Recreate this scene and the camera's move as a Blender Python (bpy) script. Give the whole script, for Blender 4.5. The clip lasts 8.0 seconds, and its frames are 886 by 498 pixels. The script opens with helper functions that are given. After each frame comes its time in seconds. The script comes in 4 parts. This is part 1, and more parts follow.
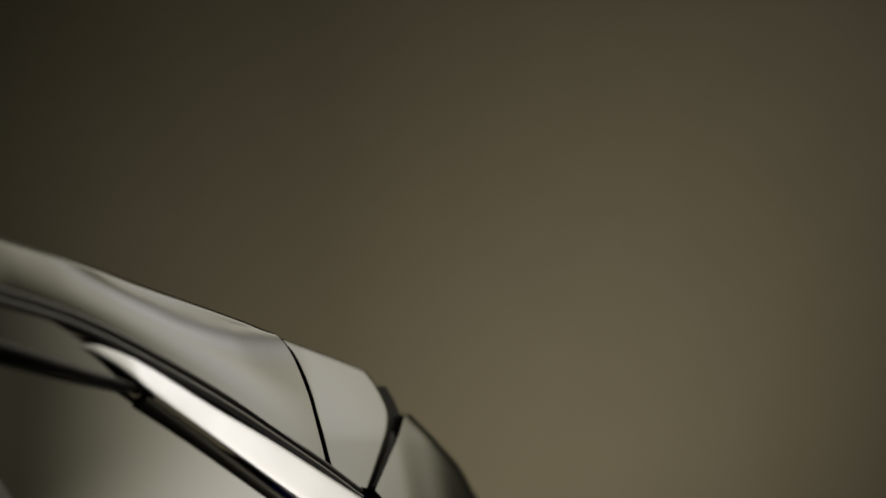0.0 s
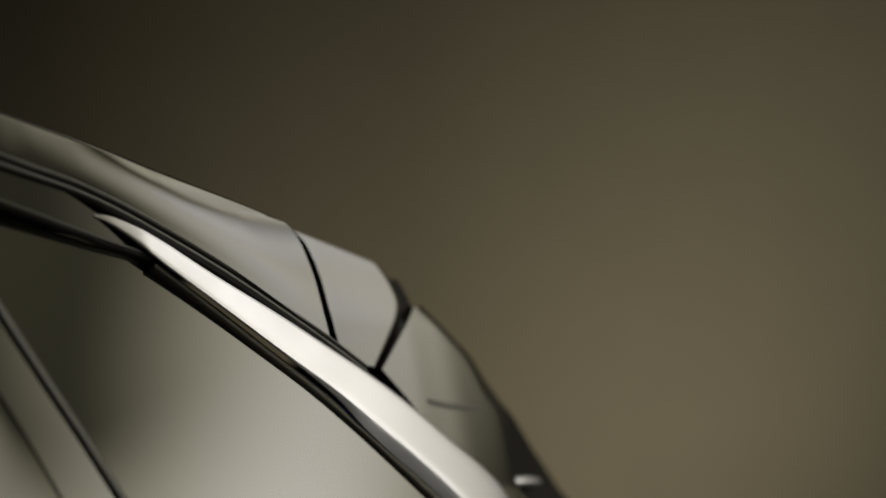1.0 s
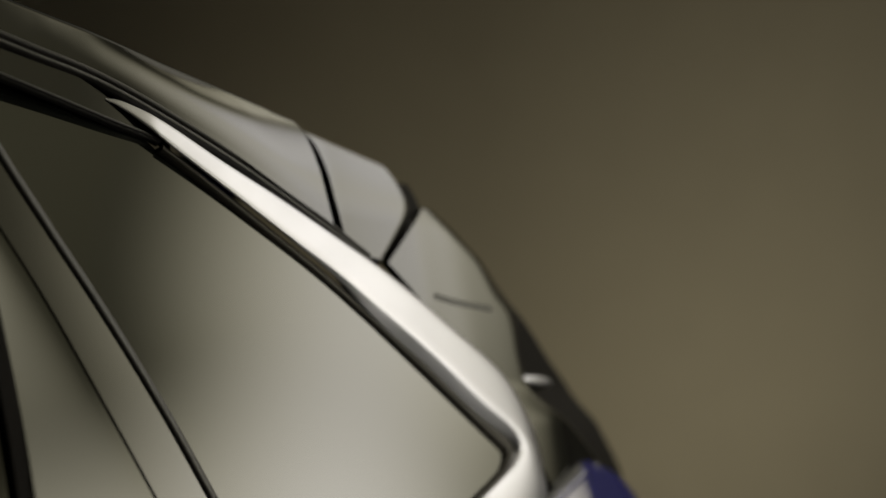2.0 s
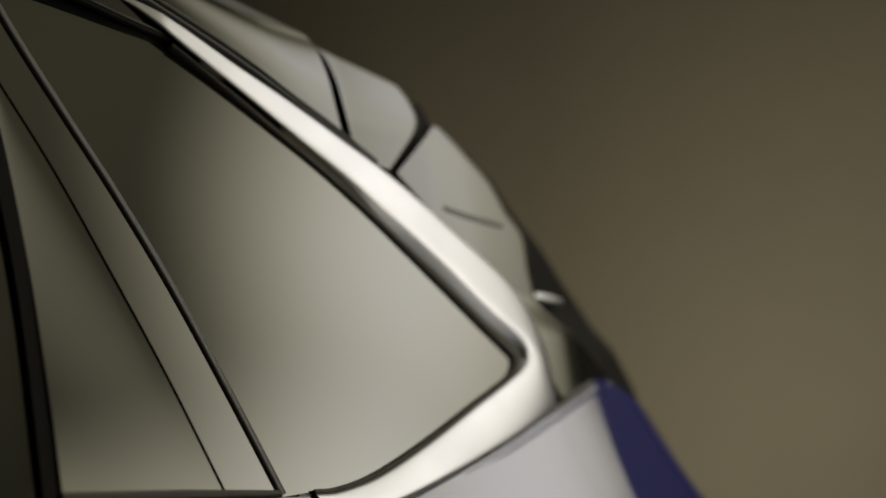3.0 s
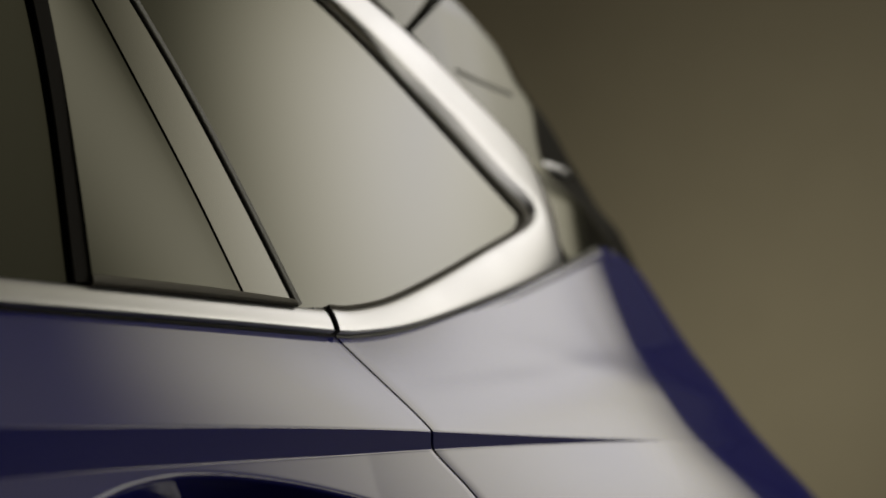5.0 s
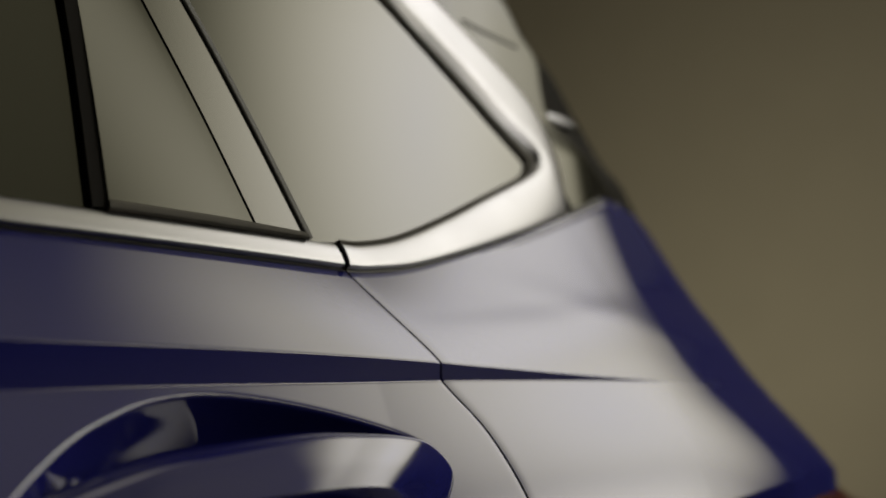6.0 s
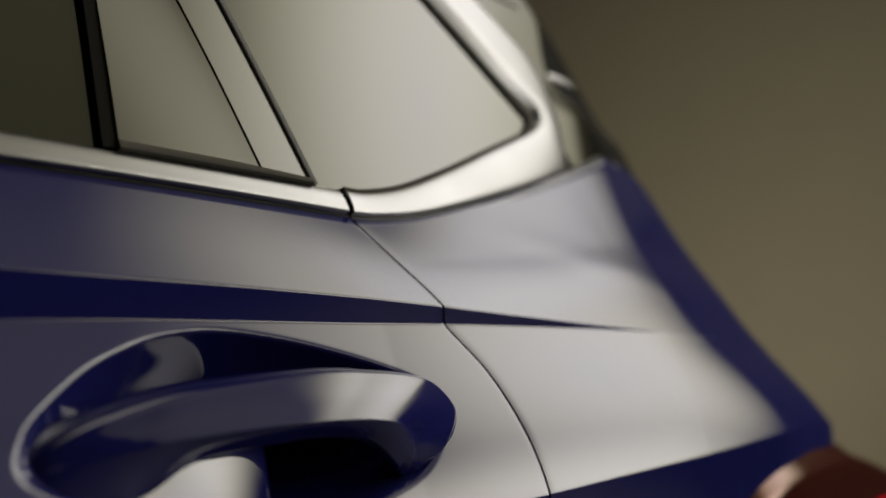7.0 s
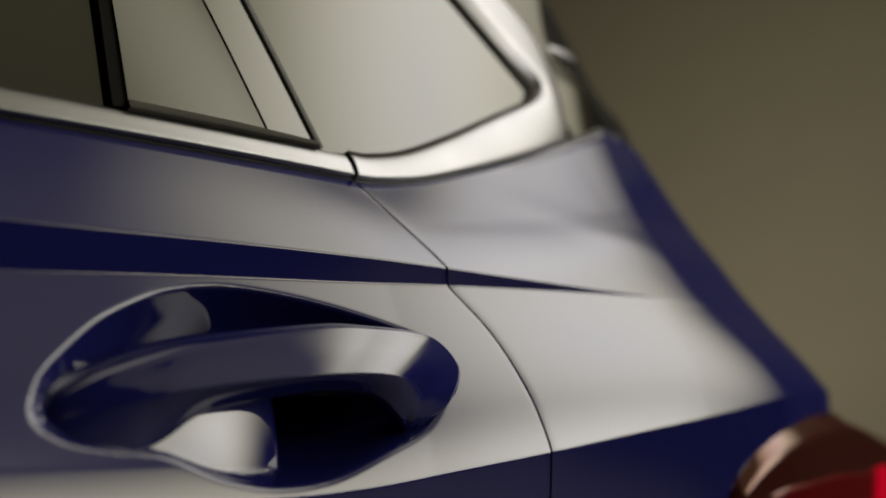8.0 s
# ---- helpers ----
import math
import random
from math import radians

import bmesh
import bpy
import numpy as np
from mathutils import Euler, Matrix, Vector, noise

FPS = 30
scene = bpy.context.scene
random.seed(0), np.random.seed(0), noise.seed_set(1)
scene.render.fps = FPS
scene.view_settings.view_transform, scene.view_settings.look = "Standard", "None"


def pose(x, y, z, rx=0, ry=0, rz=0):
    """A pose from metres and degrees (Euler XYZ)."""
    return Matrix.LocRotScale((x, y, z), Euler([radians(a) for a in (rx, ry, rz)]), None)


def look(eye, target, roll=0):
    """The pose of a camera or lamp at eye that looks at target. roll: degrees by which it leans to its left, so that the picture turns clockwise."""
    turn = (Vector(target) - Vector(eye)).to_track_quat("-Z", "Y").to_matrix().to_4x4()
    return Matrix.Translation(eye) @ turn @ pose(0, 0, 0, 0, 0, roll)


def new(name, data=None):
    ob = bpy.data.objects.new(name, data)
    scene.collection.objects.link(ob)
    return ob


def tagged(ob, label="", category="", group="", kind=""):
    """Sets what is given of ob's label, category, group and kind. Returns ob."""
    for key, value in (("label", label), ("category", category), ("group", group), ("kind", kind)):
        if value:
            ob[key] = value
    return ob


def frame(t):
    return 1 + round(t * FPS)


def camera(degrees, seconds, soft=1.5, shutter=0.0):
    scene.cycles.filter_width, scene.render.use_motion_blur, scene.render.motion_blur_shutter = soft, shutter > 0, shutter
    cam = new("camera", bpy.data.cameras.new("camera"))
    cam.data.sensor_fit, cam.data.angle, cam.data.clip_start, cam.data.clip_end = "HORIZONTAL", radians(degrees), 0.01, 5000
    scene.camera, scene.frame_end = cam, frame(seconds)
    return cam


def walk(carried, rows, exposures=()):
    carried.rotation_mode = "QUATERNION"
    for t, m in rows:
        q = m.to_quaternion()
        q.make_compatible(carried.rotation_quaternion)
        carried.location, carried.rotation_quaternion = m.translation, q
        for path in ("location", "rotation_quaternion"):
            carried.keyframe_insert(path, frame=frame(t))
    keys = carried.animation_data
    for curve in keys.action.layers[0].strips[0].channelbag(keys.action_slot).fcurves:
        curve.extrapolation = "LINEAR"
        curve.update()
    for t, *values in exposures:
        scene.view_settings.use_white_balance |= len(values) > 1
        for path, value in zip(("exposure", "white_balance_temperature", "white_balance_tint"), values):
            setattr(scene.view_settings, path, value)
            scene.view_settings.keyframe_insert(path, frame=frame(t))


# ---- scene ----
FOV = 40.499
PATH = [
    (0.0, (-0.4031, -1.1607, 1.2419), (-0.0150, -0.8599, 1.3358), -1.198),
    (0.5, (-0.4017, -1.1936, 1.2149), (-0.0250, -0.8771, 1.3038), -1.279),
    (1.0, (-0.3970, -1.2234, 1.1844), (-0.0322, -0.8922, 1.2695), -1.279),
    (1.5, (-0.3920, -1.2513, 1.1535), (-0.0387, -0.9076, 1.2368), -1.179),
    (2.0, (-0.3857, -1.2745, 1.1190), (-0.0430, -0.9200, 1.2016), -1.159),
    (2.2, (-0.3830, -1.2827, 1.1049), (-0.0444, -0.9243, 1.1876), -1.134),
    (3.5, (-0.3624, -1.3088, 1.0123), (-0.0438, -0.9351, 1.1066), -0.819),
    (4.0, (-0.3664, -1.3105, 0.9905), (-0.0478, -0.9362, 1.0822), -0.666),
    (4.5, (-0.3716, -1.3122, 0.9741), (-0.0521, -0.9377, 1.0616), -0.299),
    (5.0, (-0.3764, -1.3139, 0.9553), (-0.0564, -0.9392, 1.0399), -0.065),
    (5.2, (-0.3784, -1.3142, 0.9481), (-0.0582, -0.9395, 1.0318), -0.010),
    (6.3, (-0.3860, -1.3139, 0.9116), (-0.0646, -0.9398, 0.9936), -0.153),
    (6.5, (-0.3871, -1.3153, 0.9057), (-0.0654, -0.9413, 0.9870), -0.165),
    (7.0, (-0.3910, -1.3183, 0.8933), (-0.0693, -0.9439, 0.9730), -0.191),
    (7.5, (-0.3949, -1.3206, 0.8831), (-0.0727, -0.9463, 0.9611), -0.193),
    (8.0, (-0.3984, -1.3219, 0.8749), (-0.0757, -0.9478, 0.9515), -0.196),
]

cam = camera(FOV, 8.0, soft=1.6)
cam.data.dof.use_dof = True
cam.data.dof.focus_distance = 0.622
cam.data.dof.aperture_fstop = 2.8
walk(cam, [(t, look(e, g, r)) for t, e, g, r in PATH])

# ---- light ----
world = bpy.data.worlds.new("studio_dark")
scene.world = world
world.use_nodes = True
world.node_tree.nodes["Background"].inputs[0].default_value = (0.9, 0.85, 0.75, 1)
world.node_tree.nodes["Background"].inputs[1].default_value = 0.012


def backdrop_spot(eye, target, watts, cone):
    """A low spot that washes the backdrop."""
    data = bpy.data.lights.new("backdrop_spot", "SPOT")
    data.energy, data.color, data.spot_size, data.spot_blend, data.shadow_soft_size = watts, (1.0, 0.88, 0.62), radians(cone), 1.0, 0.3
    new("backdrop_spot", data).matrix_world = look(eye, target)


backdrop_spot((2.33, 3.20, 0.30), (6.45, 3.95, 2.70), 362, 102)


# ---- materials ----
def material(name, base, rough=0.5, metal=0.0, coat=0.0, coat_rough=0.03, coat_ior=1.5, ior=1.5, grain=0.0, grain_scale=900.0,
             bump=0.0, bump_scale=300.0, spec=0.5, smudge=0.0, smudge_scale=14.0):
    m = bpy.data.materials.new(name)
    m.use_nodes = True
    nt = m.node_tree
    b = nt.nodes["Principled BSDF"]
    b.inputs["Base Color"].default_value = (*base, 1)
    b.inputs["Roughness"].default_value = rough
    b.inputs["Metallic"].default_value = metal
    b.inputs["IOR"].default_value = ior
    b.inputs["Specular IOR Level"].default_value = spec
    b.inputs["Coat Weight"].default_value = coat
    b.inputs["Coat Roughness"].default_value = coat_rough
    b.inputs["Coat IOR"].default_value = coat_ior
    geo = nt.nodes.new("ShaderNodeTexCoord")
    if grain:
        n = nt.nodes.new("ShaderNodeTexNoise")
        n.inputs["Scale"].default_value, n.inputs["Detail"].default_value = grain_scale, 3
        nt.links.new(geo.outputs["Object"], n.inputs["Vector"])
        mix = nt.nodes.new("ShaderNodeMixRGB")
        mix.inputs[1].default_value = (*[c * (1 - grain) for c in base], 1)
        mix.inputs[2].default_value = (*[min(1, c * (1 + grain)) for c in base], 1)
        nt.links.new(n.outputs["Fac"], mix.inputs[0])
        nt.links.new(mix.outputs[0], b.inputs["Base Color"])
    if smudge:
        n = nt.nodes.new("ShaderNodeTexNoise")
        n.inputs["Scale"].default_value, n.inputs["Detail"].default_value = smudge_scale, 6
        nt.links.new(geo.outputs["Object"], n.inputs["Vector"])
        r = nt.nodes.new("ShaderNodeMapRange")
        r.inputs["From Min"].default_value, r.inputs["From Max"].default_value = 0.35, 0.75
        target = "Coat Roughness" if coat else "Roughness"
        low = coat_rough if coat else rough
        r.inputs["To Min"].default_value, r.inputs["To Max"].default_value = low, low + smudge
        nt.links.new(n.outputs["Fac"], r.inputs["Value"])
        nt.links.new(r.outputs[0], b.inputs[target])
    if bump:
        n = nt.nodes.new("ShaderNodeTexNoise")
        n.inputs["Scale"].default_value, n.inputs["Detail"].default_value = bump_scale, 4
        nt.links.new(geo.outputs["Object"], n.inputs["Vector"])
        k = nt.nodes.new("ShaderNodeBump")
        k.inputs["Strength"].default_value, k.inputs["Distance"].default_value = bump, 0.001
        nt.links.new(n.outputs["Fac"], k.inputs["Height"])
        nt.links.new(k.outputs[0], b.inputs["Normal"])
    return m


PAINT = material("blue_metallic_paint", (0.0110, 0.0118, 0.099), 0.45, 0.10, spec=0.0, coat=1.0, coat_rough=0.03, coat_ior=1.75, grain=0.25, grain_scale=2500, smudge=0.03)
BLACK = material("black_gloss_panel", (0.008, 0.008, 0.008), 0.3, spec=0.0, coat=1.0, coat_rough=0.04, coat_ior=1.52, smudge=0.03)
GLASS = material("tinted_privacy_glass", (0.006, 0.007, 0.006), 0.02, ior=1.75, smudge=0.02, smudge_scale=25)
CHROME = material("satin_aluminium_trim", (0.306, 0.307, 0.338), 0.34, 1.0, bump=0.02, bump_scale=1800, smudge=0.06, smudge_scale=30)
PANEL = material("black_gloss_pillar", (0.008, 0.008, 0.008), 0.3, spec=0.0, coat=1.0, coat_rough=0.04, coat_ior=1.75, smudge=0.03)
STRIP = material("window_strip_rubber", (0.050, 0.046, 0.040), 0.7, spec=0.3, bump=0.1, bump_scale=1500)
RUBBER = material("black_rubber", (0.010, 0.0095, 0.009), 0.5, bump=0.1, bump_scale=1500)
POST = material("matt_black_post", (0.007, 0.0062, 0.006), 0.6, spec=0.05, bump=0.1, bump_scale=1200)
CAVITY = material("dark_underbody", (0.006, 0.006, 0.007), 0.8, grain=0.3, grain_scale=60)
TYRE = material("tyre_rubber", (0.015, 0.015, 0.015), 0.75, bump=0.3, bump_scale=200)
ALLOY = material("alloy_wheel", (0.35, 0.35, 0.36), 0.25, 1.0)
REDLENS = material("smoked_lamp_lens", (0.050, 0.012, 0.010), 0.07, ior=1.7)
REDGLASS = material("red_lamp_field", (0.10, 0.003, 0.005), 0.2, grain=0.2, grain_scale=700)
for lens in (REDLENS, REDGLASS):
    lens.node_tree.nodes["Principled BSDF"].inputs["Specular Tint"].default_value = (1.0, 0.60, 0.52, 1)
FLOOR = material("grey_studio_floor", (0.055, 0.052, 0.045), 0.55, grain=0.2, grain_scale=6, smudge=0.15, smudge_scale=3)
WALL = material("taupe_studio_backdrop", (0.30, 0.285, 0.24), 0.9, grain=0.06, grain_scale=2.5, bump=0.15, bump_scale=120)
FRAME = material("black_anodised_frame", (0.02, 0.02, 0.02), 0.4, 0.6, grain=0.2, grain_scale=40)


def glowing(name, colour, strength, falloff=None, least=0.0, kind="QUADRATIC_SPHERE", turn=0.0, edge=(1.0, 0.915, 0.60), others=()):
    """A surface that gives off light; falloff (centre, radius in x, radius in y, power) is the hot spot of a silk lit from behind."""
    m = bpy.data.materials.new(name)
    m.use_nodes = True
    nt = m.node_tree
    nt.nodes.remove(nt.nodes["Principled BSDF"])
    e = nt.nodes.new("ShaderNodeEmission")
    e.inputs[0].default_value, e.inputs[1].default_value = (*colour, 1), strength
    nt.links.new(e.outputs[0], nt.nodes["Material Output"].inputs[0])
    if falloff:
        tone = nt.nodes.new("ShaderNodeMixRGB")
        tone.inputs[1].default_value, tone.inputs[2].default_value = (*edge, 1), (*colour, 1)
        nt.links.new(tone.outputs[0], e.inputs[0])
        (cx, cy), rx, ry, power = falloff
        co = nt.nodes.new("ShaderNodeTexCoord")
        mp = nt.nodes.new("ShaderNodeMapping")
        mp.vector_type = "TEXTURE"
        mp.inputs["Location"].default_value = (cx, cy, 0)
        mp.inputs["Scale"].default_value = (rx, ry, 1)
        mp.inputs["Rotation"].default_value = (0, 0, radians(turn))
        g = nt.nodes.new("ShaderNodeTexGradient")
        g.gradient_type = kind
        nt.links.new(co.outputs["Object"], mp.inputs["Vector"])
        nt.links.new(mp.outputs[0], g.inputs["Vector"])
        p = nt.nodes.new("ShaderNodeMapRange")
        p.interpolation_type = "SMOOTHSTEP"
        p.inputs["To Min"].default_value, p.inputs["To Max"].default_value = least, strength
        p.inputs["From Min"].default_value, p.inputs["From Max"].default_value = 0.05, power
        nt.links.new(g.outputs["Fac"], p.inputs["Value"])
        nt.links.new(p.outputs[0], e.inputs[1])
        nt.links.new(g.outputs["Fac"], tone.inputs[0])
        total, near = p.outputs[0], g.outputs["Fac"]
        for (cx, cy), rx, ry, full, more in others:
            mp = nt.nodes.new("ShaderNodeMapping")
            mp.vector_type = "TEXTURE"
            mp.inputs["Location"].default_value = (cx, cy, 0)
            mp.inputs["Scale"].default_value = (rx, ry, 1)
            h = nt.nodes.new("ShaderNodeTexGradient")
            h.gradient_type = kind
            nt.links.new(co.outputs["Object"], mp.inputs["Vector"])
            nt.links.new(mp.outputs[0], h.inputs["Vector"])
            q = nt.nodes.new("ShaderNodeMapRange")
            q.interpolation_type = "SMOOTHSTEP"
            q.inputs["From Max"].default_value, q.inputs["To Max"].default_value = full, more
            nt.links.new(h.outputs["Fac"], q.inputs["Value"])
            add = nt.nodes.new("ShaderNodeMath")
            nt.links.new(total, add.inputs[0])
            nt.links.new(q.outputs[0], add.inputs[1])
            nt.links.new(add.outputs[0], e.inputs[1])
            total = add.outputs[0]
            if more > 1:
                warm = nt.nodes.new("ShaderNodeMath")
                warm.use_clamp = True
                nt.links.new(near, warm.inputs[0])
                nt.links.new(h.outputs["Fac"], warm.inputs[1])
                nt.links.new(warm.outputs[0], tone.inputs[0])
                near = warm.outputs[0]
    return m


# ---- mesh helpers ----
def mesh_part(name, verts, faces, mat, parent=None, label="", smooth=True):
    me = bpy.data.meshes.new(name)
    me.from_pydata([tuple(map(float, v)) for v in verts], [], faces)
    me.materials.append(mat)
    if smooth:
        me.polygons.foreach_set("use_smooth", [True] * len(me.polygons))
    me.update()
    ob = new(name, me)
    if parent is not None:
        ob.parent = parent
    return tagged(ob, label)


def part(name, bm, mat, parent=None, label="", smooth=False):
    me = bpy.data.meshes.new(name)
    bm.to_mesh(me)
    bm.free()
    me.materials.append(mat)
    if smooth:
        me.polygons.foreach_set("use_smooth", [True] * len(me.polygons))
    ob = new(name, me)
    if parent is not None:
        ob.parent = parent
    return tagged(ob, label)


def box(name, size, m, mat, parent=None, label="", bevel=0.004):
    bm = bmesh.new()
    bmesh.ops.create_cube(bm, size=1)
    bmesh.ops.scale(bm, vec=size, verts=bm.verts)
    if bevel:
        bmesh.ops.bevel(bm, geom=list(bm.edges), offset=bevel, segments=2, affect="EDGES")
    bmesh.ops.transform(bm, matrix=m, verts=bm.verts)
    return part(name, bm, mat, parent, label)


def tube(name, p0, p1, r, mat, parent=None, n=14):
    p0, p1 = Vector(p0), Vector(p1)
    bm = bmesh.new()
    bmesh.ops.create_cone(bm, cap_ends=True, segments=n, radius1=r, radius2=r, depth=(p1 - p0).length)
    q = (p1 - p0).to_track_quat("Z", "Y").to_matrix().to_4x4()
    bmesh.ops.transform(bm, matrix=Matrix.Translation((p0 + p1) / 2) @ q, verts=bm.verts)
    return part(name, bm, mat, parent, smooth=False)


def curve(points, n):
    """n points, evenly spread, on a smooth line through the given ones."""
    p = np.array(points, float)
    t = np.r_[0, np.cumsum(np.linalg.norm(np.diff(p, axis=0), axis=1) ** 0.5 + 1e-9)]
    m = np.zeros_like(p)
    m[1:-1] = (p[2:] - p[:-2]) / (t[2:] - t[:-2])[:, None]
    m[0], m[-1] = (p[1] - p[0]) / (t[1] - t[0]), (p[-1] - p[-2]) / (t[-1] - t[-2])
    out = []
    for i in range(len(p) - 1):
        h = t[i + 1] - t[i]
        for s in np.linspace(0, 1, 24, endpoint=False):
            a, b, c, d = 2 * s**3 - 3 * s**2 + 1, s**3 - 2 * s**2 + s, -2 * s**3 + 3 * s**2, s**3 - s**2
            out.append(a * p[i] + b * h * m[i] + c * p[i + 1] + d * h * m[i + 1])
    out = np.array(out + [p[-1]])
    return even(out, n)


def knots(points, n):
    """n points that pass the knots at even steps of their number, to pair lines with one another."""
    p = np.array(points, float)
    k = np.arange(len(p))
    m = np.gradient(p, axis=0)
    out = []
    for u in np.linspace(0, len(p) - 1, n):
        i = min(int(u), len(p) - 2)
        s = u - i
        a, b, c, d = 2 * s**3 - 3 * s**2 + 1, s**3 - 2 * s**2 + s, -2 * s**3 + 3 * s**2, s**3 - s**2
        out.append(a * p[i] + b * m[i] + c * p[i + 1] + d * m[i + 1])
    return np.array(out)


def even(line, n):
    line = np.array(line, float)
    d = np.r_[0, np.cumsum(np.linalg.norm(np.diff(line, axis=0), axis=1))]
    return np.stack([np.interp(np.linspace(0, d[-1], n), d, line[:, k]) for k in range(line.shape[1])], 1)


def sheet(P, thick=0.004, inward=None, roll=0.0):
    """Verts and faces of a skin over the grid P[i][j], with a rim that folds back by thick. roll rounds the edge over."""
    P = np.array(P, float)
    nu, nv = P.shape[:2]
    du, dv = np.gradient(P, axis=0), np.gradient(P, axis=1)
    N = np.cross(du, dv)
    N /= np.linalg.norm(N, axis=-1, keepdims=True) + 1e-12
    if inward is not None:
        N = np.broadcast_to(-np.array(inward, float), P.shape)
    idx = np.arange(nu * nv).reshape(nu, nv)
    verts = [*P.reshape(-1, 3)]
    faces = [(idx[i, j], idx[i + 1, j], idx[i + 1, j + 1], idx[i, j + 1]) for i in range(nu - 1) for j in range(nv - 1)]
    ring = [(i, 0) for i in range(nu)] + [(nu - 1, j) for j in range(1, nv)] + [(i, nv - 1) for i in range(nu - 2, -1, -1)] + [(0, j) for j in range(nv - 2, 0, -1)]
    base = len(verts)
    verts += [P[i, j] for i, j in ring]
    verts += [P[i, j] - N[i, j] * thick for i, j in ring]
    k = len(ring)
    faces += [(base + a, base + k + a, base + k + (a + 1) % k, base + (a + 1) % k) for a in range(k)]
    back = len(verts)
    verts += [*(P - N * thick).reshape(-1, 3)]
    faces += [(back + idx[i, j], back + idx[i, j + 1], back + idx[i + 1, j + 1], back + idx[i + 1, j]) for i in range(nu - 1) for j in range(nv - 1)]
    return verts, [tuple(int(a) for a in f) for f in faces]


def both(name, vf, mat, parent, label="", far=True):
    """The part on the near side of the car and its mirror image on the far side."""
    verts, faces = vf
    ob = mesh_part(name, verts, faces, mat, parent, label)
    if far:
        mesh_part(name, [(v[0], -v[1], v[2]) for v in verts], [f[::-1] for f in faces], mat, parent, label)
    return ob


# ---- the car's surfaces: x to its tail, y across, z up; its near flank lies at y = -0.8 ----
def upper(x, z):
    """Flank above the belt line: side glass, door frame and pillar trim."""
    x = np.maximum(x, -0.2)
    front = 0.776 - 0.212 * (z - 1.035) - 0.08 * x - 0.2 * x * x
    return -front


def table(xs, vs):
    return lambda x: np.interp(x, xs, vs)


def eased(xs, vs):
    """A table whose line bends smoothly at its entries."""
    xs, vs = np.array(xs, float), np.array(vs, float)
    m = np.gradient(vs, xs)
    fx, fv = [], []
    for i in range(len(xs) - 1):
        h = xs[i + 1] - xs[i]
        for s in np.linspace(0, 1, 16, endpoint=False):
            fx.append(xs[i] + s * h)
            fv.append((2 * s**3 - 3 * s**2 + 1) * vs[i] + (s**3 - 2 * s**2 + s) * h * m[i] + (3 * s**2 - 2 * s**3) * vs[i + 1] + (s**3 - s**2) * h * m[i + 1])
    fx, fv = np.array(fx + [xs[-1]]), np.array(fv + [vs[-1]])
    return lambda x: np.interp(x, fx, fv)


belt_rear = curve([(-0.02, 1.0195), (0.0187, 1.0206), (0.0557, 1.0272), (0.1026, 1.0412), (0.1647, 1.0623), (0.2268, 1.0858), (0.2834, 1.1082), (0.302, 1.1100), (0.34, 1.0960), (0.42, 1.052), (0.52, 1.02)], 90)


def z_belt(x):
    return np.where(np.asarray(x) < -0.02, 1.0195, np.interp(x, belt_rear[:, 0], belt_rear[:, 1]))


z_one = eased([-3.6, -0.3, -0.2, -0.08, 0.0, 0.1, 0.21, 0.32, 0.5], [0.955, 0.9655, 0.9668, 0.9686, 0.9686, 0.9668, 0.9648, 0.962, 0.955])
z_two = eased([-3.6, -0.3, -0.2, -0.143, -0.086, -0.02, 0.038, 0.095, 0.185, 0.215, 0.32, 0.5], [0.91, 0.9405, 0.9450, 0.9487, 0.9518, 0.9550, 0.958, 0.9602, 0.9629, 0.9637, 0.9612, 0.954])
z_low = eased([-3.6, -0.132, -0.089, -0.04, 0.014, 0.089, 0.146, 0.2, 0.308, 0.369, 0.6], [0.84, 0.847, 0.847, 0.850, 0.8565, 0.866, 0.874, 0.8815, 0.8965, 0.905, 0.915])
BAND_IN = 0.0032
RIDGE_K = -0.02


